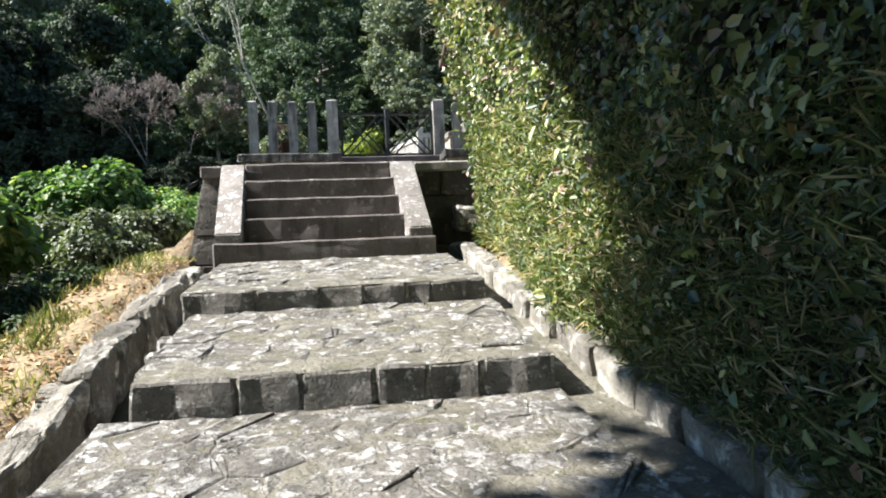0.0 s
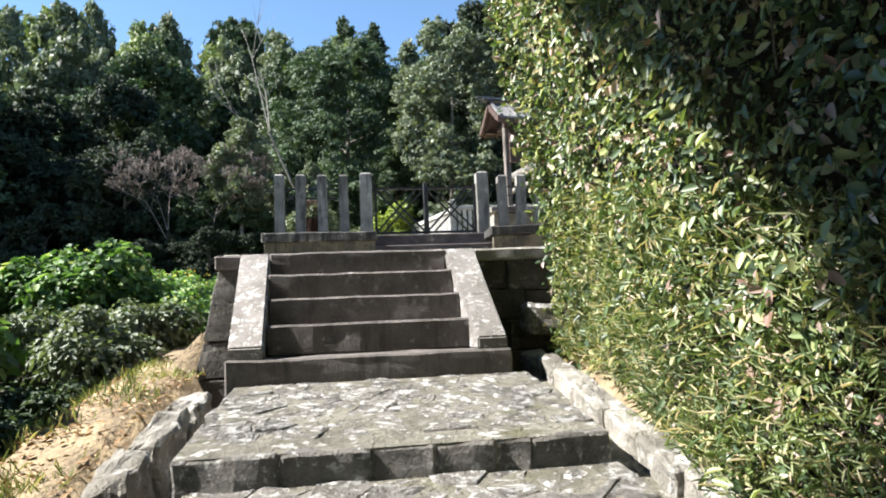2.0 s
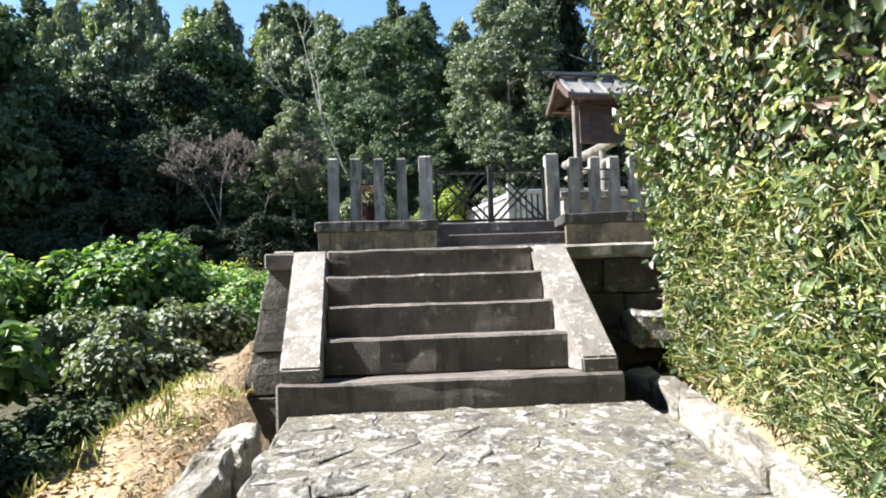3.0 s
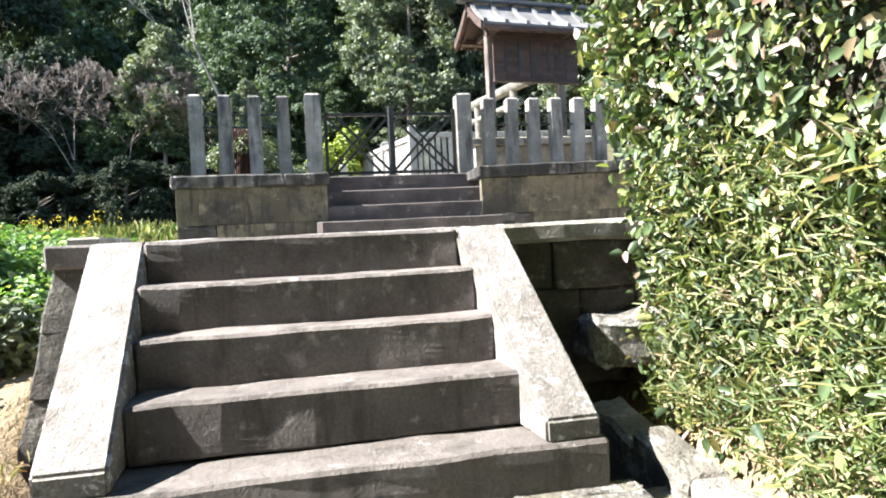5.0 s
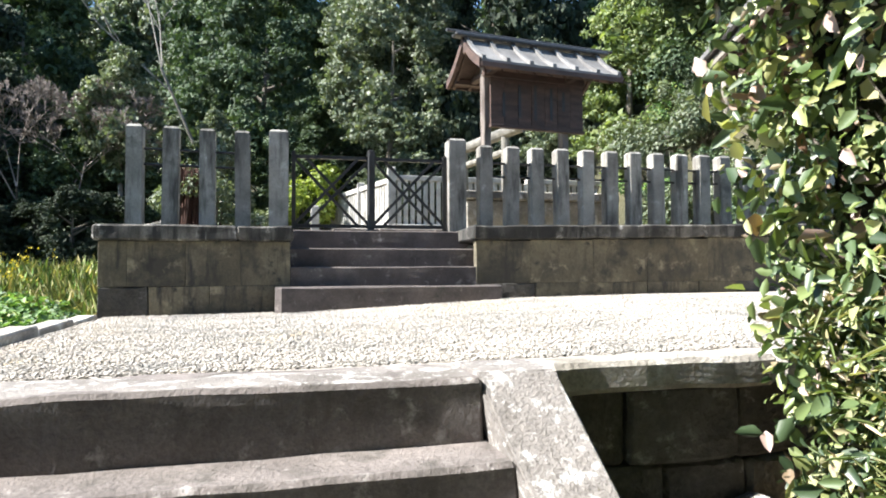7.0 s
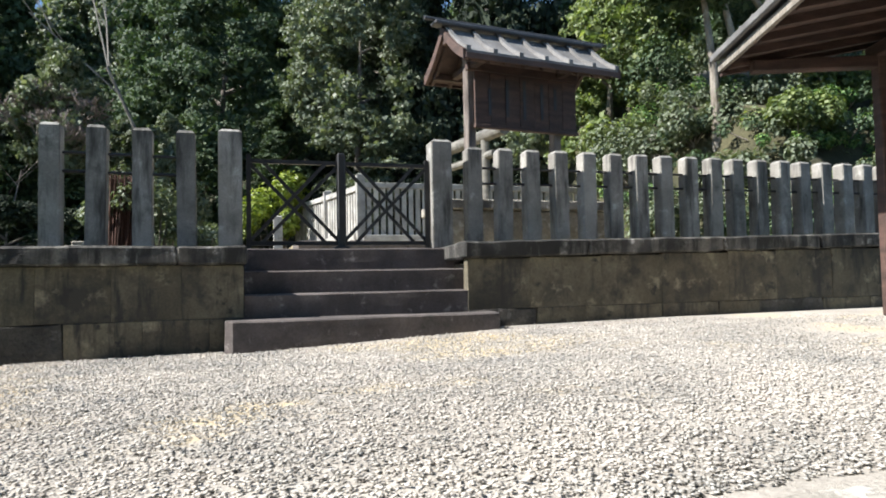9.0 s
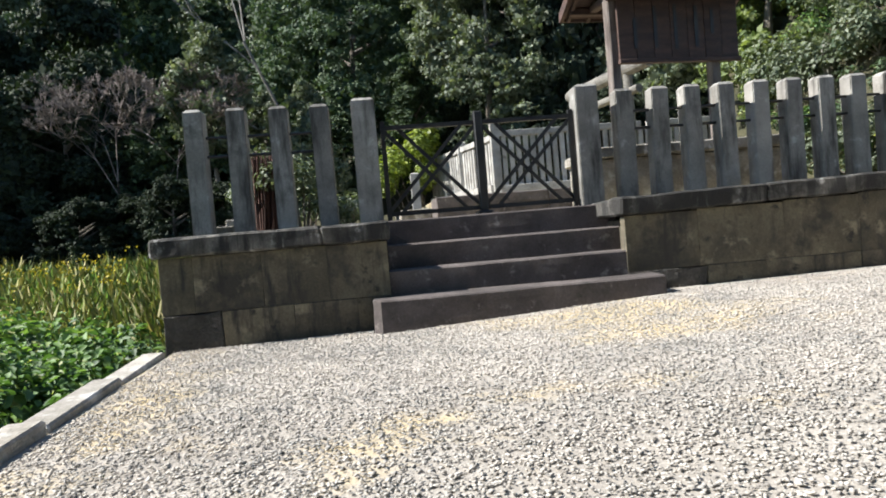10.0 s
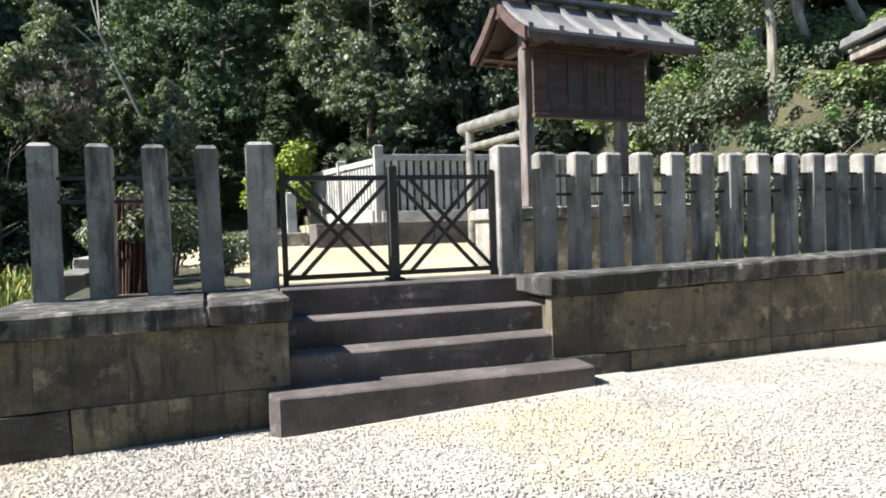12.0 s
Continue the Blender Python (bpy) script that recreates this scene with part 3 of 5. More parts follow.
def cheek(x0a, x1a, x0b, x1b):
    """A sloping cheek wall: bottom edges x0a, x1a at the front, x0b, x1b at the back."""
    bm = bmesh.new()
    prof = [(7.94, -0.95), (7.94, -0.855), (9.06, -0.045), (9.36, -0.043), (9.36, -0.95)]
    lo, hi = [], []
    for y, z in prof:
        s = (y - 7.94) / 1.12
        lo.append(bm.verts.new((x0a + (x0b - x0a) * min(s, 1), y, z)))
        hi.append(bm.verts.new((x1a + (x1b - x1a) * min(s, 1), y, z)))
    bm.faces.new(lo)
    bm.faces.new(hi[::-1])
    for i in range(5):
        j = (i + 1) % 5
        bm.faces.new((lo[j], lo[i], hi[i], hi[j]))
    bmesh.ops.recalc_face_normals(bm, faces=bm.faces[:])
    bmesh.ops.bevel(bm, geom=bm.edges[:], offset=0.012, segments=2, affect="EDGES")
    return bm


part("cheek_wall", cheek(-0.74, -0.485, -0.825, -0.565), CHEEK, stair, "lichen-spotted sloping cheek wall")
part("cheek_wall", cheek(1.15, 1.385, 1.055, 1.355), CHEEK, stair, "lichen-spotted sloping cheek wall")

# ---- enclosure wall of stone slabs with a projecting cap ----
CAP_Z = 0.79


def slab_wall(name, x0, x1, yf, label, upper, lower, rise=(0.0, 0.0)):
    wall = tagged(new(name), label, "wall", kind="structure")
    part("core", block(x0 + 0.06, x1 - 0.04, yf + 0.14, yf + 1.15, -0.4, CAP_Z - 0.17, 0), WALL_SLAB, wall)
    x, i = x0, 0
    while x < x1 - 0.02:
        w = min(upper[i % len(upper)], x1 - x)
        if x1 - x - w < 0.15:
            w = x1 - x
        part("slab", block(x + 0.0008, x + w - 0.0008, yf + 0.055, yf + 0.16, 0.17, CAP_Z - 0.165 + rise[0] + rise[1] * (x - x0), 0.003, 0.004, i), WALL_SLAB, wall)
        x += w
        i += 1
    x, k = x0, 0
    while x < x1 - 0.02:
        w = min(lower[k % len(lower)], x1 - x)
        k += 1
        rough = 0.022 if k % 5 == 1 else 0.005
        part("slab", block(x + 0.0015, x + w - 0.0015, yf + 0.048, yf + 0.16, -0.35, 0.169, 0.004, rough, i, 4), WALL_SLAB if rough < 0.01 else RUBBLE, wall)
        x += w
        i += 1
    x = x0 - 0.05
    while x < x1:
        w = min(1.35 + 0.3 * (i % 2), x1 + 0.03 - x)
        bm = block(x + 0.002, x + w - 0.002, yf, yf + 1.2, CAP_Z - 0.16, CAP_Z, 0.018, 0.014, i, 6)
        for v in bm.verts:
            v.co.z += (rise[0] + rise[1] * (v.co.x - x0)) * min(1.0, max(0.0, (yf + 0.95 - v.co.y) / 0.5))
        part("capstone", bm, CAPSTONE, wall)
        x += w
        i += 1
    return wall


wall_left = slab_wall("wall_left", -1.26, 0.57, 13.93, "low wall of ochre stone slabs with a blackened capstone", (0.26, 0.54, 0.53, 0.50), (0.46, 0.57, 0.52, 0.28))
for i in range(8):
    ya = 14.2 + i * 1.1
    part("slab", block(-1.27, -1.14, ya, ya + 1.09, -0.5, CAP_Z - 0.17, 0.01, 0.006, i), WALL_SLAB, wall_left)
    if i:
        part("capstone", block(-1.31, -1.02, ya + 0.93, ya + 2.02, CAP_Z - 0.16, CAP_Z + 0.02 + 0.11 * i, 0.012, 0.006, i), CURB, wall_left)
swing = Matrix.Translation((-0.6, 13.93, 0)) @ Matrix.Rotation(radians(2.6), 4, "Z") @ Matrix.Translation((0.6, -13.93, 0))
wall_left.location, wall_left.rotation_euler = swing.translation, (0, 0, radians(2.6))
wall_right = slab_wall("wall_right", 2.63, 12.0, 14.02, "long low wall of ochre stone slabs with a blackened capstone", (0.66, 0.80, 0.72, 0.86), (0.72, 0.55, 0.9), (0.035, 0.018))

# ---- upper stair to the gate ----
upper = tagged(new("upper_stair"), "dark stone steps leading up to the gate", "stair", kind="structure")
bm = block(0.41, 2.835, 13.76, 14.4, -0.3, 0.152, 0.012, 0.008, 1, 6)
# the worn left front corner is cut off slantwise
bmesh.ops.bisect_plane(bm, geom=bm.verts[:] + bm.edges[:] + bm.faces[:], plane_co=(0.475, 0, 0), plane_no=(1, 0, 0))
for v in bm.verts:
    v.co.y += max(0.0, 0.065 - (v.co.x - 0.41) - (v.co.y - 13.76))
part("tread", bm, DARK_STEP, upper)
part("tread", block(0.56, 2.78, 14.08, 14.6, -0.1, 0.362, 0.012, 0.006, 2, 6), DARK_STEP, upper)
part("tread", block(0.56, 2.78, 14.37, 14.9, 0.1, 0.574, 0.012, 0.006, 3, 6), DARK_STEP, upper)
part("tread", block(0.56, 2.78, 14.66, 15.25, 0.3, 0.795, 0.012, 0.006, 4, 6), DARK_STEP, upper)


# ---- fence of granite posts with iron rails ----
def post_mesh(w, h):
    bm = block(-w / 2, w / 2, -w / 2, w / 2, 0, h, 0.0)
    top = [f for f in bm.faces if f.normal.z > 0.9]
    bmesh.ops.inset_region(bm, faces=top, thickness=w * 0.22)
    tops = [f for f in bm.faces if f.normal.z > 0.9 and f.calc_area() < w * w * 0.5]
    for v in tops[0].verts:
        v.co.z += 0.028
    edges = [e for e in bm.edges if abs(e.verts[0].co.z - e.verts[1].co.z) > h * 0.5]
    bmesh.ops.bevel(bm, geom=edges, offset=0.009, segments=2, affect="EDGES")
    return bm


def post_row(name, xs, y, h, label, tilt_y=0.0):
    fence = root(name, xs[0], y, CAP_Z, label, "fence")
    first = None
    for i, x in enumerate(xs):
        if first is None:
            bm = post_mesh(0.172, h)
            bmesh.ops.translate(bm, vec=(x, y, CAP_Z - 0.004), verts=bm.verts)
            first = part("post", bm, GRANITE, fence)
        else:
            p = twin(first, x - xs[0], tilt_y * (x - xs[0]), 0)
            p.rotation_euler = (radians(0.5 * math.sin(i * 2.3)), radians(0.6 * math.sin(i * 1.7)), 0)
    for z in (1.70, 1.525):
        part("rail", bar((xs[0], y, z), (xs[-1], y + tilt_y * (xs[-1] - xs[0]), z), 0.014), IRON, fence, "black iron rail")
    return fence


post_row("stone_fence", [-1.10, -0.735, -0.34, 0.05], 14.84, 1.145, "grey granite post fence with iron rails on the short wall", 0.09)
post_row("stone_fence", [3.02 + 0.3555 * i for i in range(25)], 14.95, 1.105, "long grey granite post fence with iron rails on the wall")
for x, h in ((0.452, 1.175), (2.632, 1.17)):
    bm = post_mesh(0.225, h)
    bmesh.ops.translate(bm, vec=(x, 14.95, CAP_Z - 0.004), verts=bm.verts)
    p = part("gate_post", bm, GRANITE)
    tagged(p, "stout grey granite gate post with a blunt pointed top", "post", "gate posts")

# ---- iron gate with two crossed leaves ----
for x0, x1, hx in ((0.625, 1.535, 0.625), (1.575, 2.485, 2.485)):
    gate = root("gate_leaf", (x0 + x1) / 2, 14.95, 0.80, "closed black iron gate leaf with crossed diagonal bars", "gate", "gate leaves")
    y = 14.95
    part("hinge_stile", flat_bar((hx, y, 0.80), (hx, y, 1.76), 0.045, 0.045), IRON, gate)
    inner = x1 - 0.012 if hx == x0 else x0 + 0.012
    part("lock_stile", flat_bar((inner, y, 0.80), (inner, y, 1.78), 0.03, 0.04), IRON, gate)
    part("top_rail", flat_bar((x0, y, 1.695), (x1, y, 1.695), 0.042, 0.03), IRON, gate)
    part("bottom_rail", flat_bar((x0, y, 0.862), (x1, y, 0.862), 0.042, 0.03), IRON, gate)
    for s in (0, 1):
        for d in (0.0, 0.15):
            yy = y + (0.012 if s else -0.012)
            a, b = (x0 + d * 0.9, x1 - 0.15 + d) if not s else (x0 + d, x1 - 0.15 + d)
            za, zb = (0.875, 1.68) if not s else (1.68, 0.875)
            part("diagonal_bar", flat_bar((a, yy, za), (b, yy, zb), 0.036, 0.012), IRON, gate)
mid = part("gate_stop", block(1.515, 1.595, 14.91, 14.99, 0.79, 1.80, 0.01), IRON)
tagged(mid, "black iron centre post where the gate leaves meet", "post")
part("foot", block(1.48, 1.63, 14.87, 15.03, 0.793, 0.825, 0.008), IRON, mid)


# ---- inner court, rising gently ----
def court_z(x, y):
    return float(np.interp(y, [15, 21, 25.3, 31], [0.72, 0.84, 0.92, 1.05]))


cv, cf = [], []
cgx, cgy = np.linspace(-1.15, 12, 28), np.linspace(15.05, 31, 34)
for yy in cgy:
    for xx in cgx:
        cv.append((xx, yy, court_z(xx, yy) + 0.02 * noise.noise(Vector((xx, yy, 0)))))
for j in range(33):
    for i in range(27):
        cf.append((j * 28 + i, j * 28 + i + 1, (j + 1) * 28 + i + 1, (j + 1) * 28 + i))
court = soup("court_floor", cv, cf, 4, SAND, smooth=True)
tagged(court, "pale raked sand of the inner court", "court", kind="structure")


# low stone platform that carries the palisade, with a pale slab beside it
platform = tagged(new("palisade_platform"), "low platform of stone blocks under the palisade, its shade put into the colour", "platform", kind="structure")
x = 1.80
for i in range(9):
    w = (1.15, 1.4, 1.25)[i % 3]
    # the dark step colour stands for the shade on these blocks
    part("platform_stone", block(x + 0.004, x + w - 0.004, 23.1, 24.5, 0.6, 1.385, 0.02, 0.012, i + 11, 3), DARK_STEP, platform)
    x += w
part("platform_fill", block(1.84, 11.9, 24.45, 31.0, 0.6, 1.375, 0.01), SAND, platform)
part("side_slab", block(1.05, 1.79, 24.4, 30.5, 0.6, 1.21, 0.02, 0.008, 5, 3), CURB, platform, "pale stone slab beside the platform")


# inner stone palisade round the mound: two sides that meet in a corner
def palisade(name, a, b, z0, z1, label):
    a, b = Vector(a), Vector(b)
    n = max(2, int((b - a).length / 0.19))
    fence = root(name, a.x, a.y, z0, label, "fence", "inner palisade")
    way = (b - a).normalized()
    yaw = math.atan2(way.y, way.x)
    bm = block(-0.06, 0.06, -0.05, 0.05, 0, z1 - z0 - 0.42, 0.008)
    bmesh.ops.rotate(bm, cent=(0, 0, 0), matrix=Matrix.Rotation(yaw, 3, "Z"), verts=bm.verts)
    bmesh.ops.translate(bm, vec=(a.x, a.y, z0 + 0.28), verts=bm.verts)
    first = part("pale", bm, PALISADE, fence)
    for i in range(1, n + 1):
        twin(first, *((b - a) * i / n))
    for zz, hh, ww in ((z0 - 0.1, 0.38, 0.16), (z1 - 0.15, 0.15, 0.10)):
        bm = block(0, (b - a).length, -ww, ww, zz, zz + hh, 0.01)
        bmesh.ops.rotate(bm, cent=(0, 0, 0), matrix=Matrix.Rotation(yaw, 3, "Z"), verts=bm.verts)
        bmesh.ops.translate(bm, vec=(a.x, a.y, 0), verts=bm.verts)
        part("sill" if ww > 0.12 else "top_rail", bm, PALISADE, fence)
    return fence


palisade("stone_palisade", (3.66, 25.3, 0), (7.5, 25.3, 0), 1.38, 3.06, "grey stone palisade facing the gate, in shade")
palisade("stone_palisade", (3.60, 25.4, 0), (2.42, 30.4, 0), 1.42, 2.98, "sunlit grey stone palisade running back from the corner")
palisade("stone_palisade", (7.7, 25.3, 0), (11.0, 25.3, 0), 1.38, 3.06, "grey stone palisade behind the notice board, in shade")
for x, y, z0, z1 in ((3.63, 25.3, 1.2, 3.26), (3.06, 27.6, 1.3, 3.10), (1.52, 25.6, 1.1, 2.15)):
    bm = post_mesh(0.22, z1 - z0)
    bmesh.ops.translate(bm, vec=(x, y, z0), verts=bm.verts)
    tagged(part("palisade_post", bm, PALISADE), "taller grey stone corner post of the palisade", "post", "palisade posts")

# a log torii beyond the notice board
torii = root("torii", 4.9, 20.8, 0.84, "small gateway of peeled logs inside the court", "gateway")
A, B = Vector((4.68, 22.0, 3.19)), Vector((5.20, 19.6, 3.24))
part("top_beam", bar(A, B + (B - A) * 0.12, 0.12, sides=14), LOG, torii)
part("tie_beam", bar(A.lerp(B, 0.02) - Vector((0, 0, 0.40)), A.lerp(B, 0.98) - Vector((0, 0, 0.40)), 0.075, sides=12), LOG, torii)
for s in (0.12, 0.85):
    q = A.lerp(B, s)
    part("pillar", bar((q.x, q.y, 0.7), (q.x, q.y, q.z - 0.05), 0.085, sides=14), LOG, torii)

# stone plinth of the notice board
plinth = root("notice_plinth", 4.1, 16.2, 0.7, "low stone plinth with a sunlit pale end under the notice board", "plinth")
part("base", block(2.98, 5.25, 15.62, 16.75, 0.6, 1.30, 0.015, 0.006, 3, 3), COPING, plinth)
part("coping", block(2.93, 5.30, 15.57, 16.80, 1.305, 1.43, 0.015, 0.006, 4, 3), CURB, plinth)

# ---- roofed wooden notice board ----
sign = root("notice_board", 4.25, 16.2, 1.43, "roofed red-brown wooden notice board on two posts", "notice board")
for x in (3.53, 4.88):
    part("post", block(x - 0.06, x + 0.06, 16.13, 16.27, 1.43, 3.55, 0.012, 0.004, 3, 4), POST_WOOD, sign, "greyed weathered wooden post")
boards = []
for i in range(7):
    xa = 3.56 + i * 0.231
    boards.append(part("board", block(xa + 0.0015, xa + 0.2295, 16.09 - 0.004 * (i % 2), 16.135, 2.49, 3.22, 0.004), WOOD, sign))
part("lower_rail", block(3.55, 5.19, 16.06, 16.13, 2.44, 2.49, 0.006), WOOD, sign)
part("upper_rail", block(3.44, 5.19, 16.05, 16.13, 3.20, 3.30, 0.006), WOOD, sign)
# faded writing, columns of plain bars
for i, (xa, za, zb) in enumerate(((3.78, 2.62, 2.98), (4.05, 2.62, 3.12), (4.32, 2.60, 3.14), (4.60, 2.62, 3.12), (4.82, 2.78, 3.08))):
    part("faded_writing", block(xa - 0.022, xa + 0.022, 16.079, 16.084, za, zb, 0), IRON, boards[min(6, int((xa - 3.56) / 0.231))], "faded dark column of illegible writing")
for x in (3.53, 4.88):
    part("bracket", block(x - 0.05, x + 0.05, 15.70, 16.70, 3.22, 3.31, 0.01), WOOD, sign)
part("ridge_beam", block(3.18, 5.52, 16.14, 16.26, 3.54, 3.66, 0.01), WOOD, sign)
for y in (15.74, 16.66):
    part("purlin", block(3.22, 5.50, y - 0.04, y + 0.04, 3.20, 3.29, 0.008), WOOD, sign)


def curved_roof(y_eave, z_eave, y_ridge, z_ridge, x0, x1, thick):
    bm = bmesh.new()
    rows = []
    for k in range(8):
        s = k / 7
        y = y_eave + (y_ridge - y_eave) * s
        z = z_eave + (z_ridge - z_eave) * (0.62 * s + 0.38 * s * s)
        rows.append([bm.verts.new((x, y, z + dz)) for x in (x0, x1) for dz in (0, -thick)])
    for p, q in zip(rows, rows[1:]):
        bm.faces.new((p[0], p[2], q[2], q[0]))
        bm.faces.new((p[1], q[1], q[3], p[3]))
        bm.faces.new((p[0], q[0], q[1], p[1]))
        bm.faces.new((p[2], p[3], q[3], q[2]))
    bm.faces.new((rows[0][0], rows[0][1], rows[0][3], rows[0][2]))
    bm.faces.new((rows[-1][0], rows[-1][2], rows[-1][3], rows[-1][1]))
    bmesh.ops.recalc_face_normals(bm, faces=bm.faces[:])
    return bm


for ye in (15.58, 16.82):
    slope = part("roof_slope", curved_roof(ye, 3.28, 16.2, 3.76, 3.18, 5.54, 0.035), ROOF, sign, "grey sheet-metal roof slope")
    part("roof_boarding", curved_roof(ye + (0.02 if ye < 16 else -0.02), 3.235, 16.2, 3.715, 3.20, 5.52, 0.03), WOOD, sign)
    part("eave_board", block(3.18, 5.54, ye - 0.012, ye + 0.012, 3.17, 3.245, 0.004), WOOD, sign)
    for x in (3.17, 5.55):
        part("bargeboard", curved_roof(ye, 3.29, 16.2, 3.78, x - 0.025, x + 0.025, 0.13), WOOD, sign)
    for i in range(7):
        x = 3.22 + i * 0.380
        part("batten", curved_roof(ye - 0.01 * (1 if ye < 16 else -1), 3.33, 16.2, 3.815, x - 0.03, x + 0.03, 0.06), ROOF, slope, "raised roof batten")
    for i in range(9):
        x = 3.25 + i * 0.27
        part("rafter", curved_roof(ye + (0.04 if ye < 16 else -0.04), 3.20, 16.2, 3.68, x - 0.02, x + 0.02, 0.05), WOOD, sign)
part("ridge_cap", block(3.02, 5.70, 16.11, 16.29, 3.78, 3.835, 0.015), ROOF_DARK, sign, "dark metal ridge cap")
part("ridge_roll", bar((2.90, 16.2, 3.862), (5.82, 16.2, 3.862), 0.026, sides=10), ROOF_DARK, sign)

sign.location = (4.20, 16.38, 1.45)
sign.rotation_euler = (0, 0, radians(7))

# ---- open-eaved shed beside the terrace ----
shed = root("shed", 8.2, 12.0, 0.0, "small wooden shed with a tiled roof and deep eaves", "shed")
for y in (13.42, 10.7):
    part("post", block(6.68, 6.82, y - 0.07, y + 0.07, 0.03, 2.58, 0.012), WOOD, shed, "weathered wooden post")
    part("post_foot", block(6.62, 6.88, y - 0.13, y + 0.13, -0.1, 0.03, 0.015, 0.008), GRANITE, shed, "stone footing")
    part("tie_beam", block(5.5, 9.6, y - 0.06, y + 0.06, 2.46, 2.58, 0.012), WOOD, shed)
part("wall_plate", block(6.66, 6.84, 10.2, 13.55, 2.56, 2.70, 0.015), WOOD, shed)
part("wall", block(6.90, 7.0, 10.7, 13.3, 0.0, 2.6, 0.0), PLASTER, shed, "white plaster wall")
part("curtain", block(6.875, 6.895, 12.95, 13.28, 0.7, 2.3, 0.003), RED, shed, "red cloth hanging by the wall")


def roof_slab(xe, ze, xr, zr, y0, y1, t):
    bm = bmesh.new()
    q = [bm.verts.new((x, y, z + d)) for x, z in ((xe, ze), (xr, zr)) for y in (y0, y1) for d in (0, t)]
    for f in ((0, 1, 3, 2), (4, 6, 7, 5), (0, 4, 5, 1), (2, 3, 7, 6), (1, 5, 7, 3), (0, 2, 6, 4)):
        bm.faces.new([q[i] for i in f])
    bmesh.ops.recalc_face_normals(bm, faces=bm.faces[:])
    return bm


for xe in (5.27, 10.73):
    part("roof_deck", roof_slab(xe, 2.60, 8.0, 3.02, 10.0, 13.6, 0.03), WOOD, shed, "brown boarded underside")
    slope = part("roof_slope", roof_slab(xe - (0.04 if xe < 8 else -0.04), 2.66, 8.0, 3.09, 9.96, 13.66, 0.05), ROOF_DARK, shed, "dark tiled roof slope")
    for i in range(13):
        y = 10.05 + i * 0.29
        part("tile_roll", bar((xe - (0.05 if xe < 8 else -0.05), y, 2.715), (8.0, y, 3.15), 0.05, sides=8), ROOF, slope)
    for i in range(10):
        y = 10.15 + i * 0.37
        part("rafter", roof_slab(xe + (0.03 if xe < 8 else -0.03), 2.53, 8.0, 2.95, y - 0.03, y + 0.03, 0.07), WOOD, shed)
part("eave_board", block(5.25, 5.29, 9.98, 13.64, 2.545, 2.63, 0.004), GREY_WOOD, shed)
part("eave_trim", block(5.185, 5.235, 9.94, 13.68, 2.655, 2.735, 0.012), ROOF, shed, "grey metal eave trim")
part("bargeboard", roof_slab(5.27, 2.50, 8.0, 2.92, 13.60, 13.64, 0.13), WOOD, shed)
part("ridge", block(7.88, 8.12, 9.9, 13.7, 3.06, 3.24, 0.03), ROOF_DARK, shed)


turn = Matrix.Translation((5.28, 13.6, 0)) @ Matrix.Rotation(radians(-21), 4, "Z") @ Matrix.Translation((-5.28, -13.6, 0))
shed.location, shed.rotation_euler = turn @ shed.location, (0, 0, radians(-21))


# ---- hedge ----
def hedge_x(y, z):
    back = min(1.0, max(0.0, (y - 6.6) / 2.0))
    return 2.0 - 0.2 * max(0.0, z + 0.1) + 0.17 * back * back + 0.07 * math.sin(y * 1.9) + 0.12 * noise.noise(Vector((y * 1.1, z * 1.1, 3)))


hedge = root("hedge", 2.9, 4.0, -1.5, "tall untrimmed mixed hedge with glossy leaves and bamboo grass", "hedge")
HEDGE_END = 8.75
# closed dark sheet behind the leaves; its colour stands for the hedge's inner shade
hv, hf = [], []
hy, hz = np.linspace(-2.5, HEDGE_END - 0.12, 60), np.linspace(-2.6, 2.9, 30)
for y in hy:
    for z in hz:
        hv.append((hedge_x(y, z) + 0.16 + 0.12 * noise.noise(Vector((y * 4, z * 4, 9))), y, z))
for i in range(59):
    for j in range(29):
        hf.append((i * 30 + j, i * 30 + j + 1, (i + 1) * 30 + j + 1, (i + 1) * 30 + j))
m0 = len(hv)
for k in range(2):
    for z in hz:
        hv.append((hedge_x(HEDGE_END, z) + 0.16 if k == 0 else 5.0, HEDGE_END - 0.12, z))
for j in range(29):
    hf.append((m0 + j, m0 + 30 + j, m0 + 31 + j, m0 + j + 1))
soup("twig_mass", hv, hf, 4, SHADED_TWIG, hedge)
n = 86000
ly = -1.5 + (HEDGE_END + 1.5) * rng.uniform(0, 1, n) ** 0.8
lz = rng.uniform(0, 1, n)
lz = np.array([-1.9 + 0.11 * (y - 3) for y in ly]) + 0.05 + lz * 4.6
hx = np.array([hedge_x(y, z) for y, z in zip(ly, lz)])
lump = np.array([noise.noise(Vector((y * 2.6, z * 2.6, 20))) for y, z in zip(ly, lz)])
lx = hx + rng.uniform(-0.10, 0.16, n) - 0.20 * lump
end = rng.uniform(0, 1, n) < 0.14
ex = rng.uniform(0, 1, n) ** 1.5 * 2.6
lx[end] = (hx + ex)[end]
ly[end] = HEDGE_END - 0.10 + rng.uniform(-0.12, 0.12, end.sum())
grassy = (lz - (-1.9 + 0.11 * (ly - 3))) < (0.75 + 0.7 * lump)
keep = ~grassy | (rng.uniform(0, 1, n) < 0.25)
P = np.stack([lx, ly, lz], 1)[keep]
k = len(P)
out = np.where(end[keep][:, None], np.array([[0.1, 1, 0.3]]), np.array([[-1, 0, 0.35]]))
nrm = out + rng.normal(0, 0.55, (k, 3))
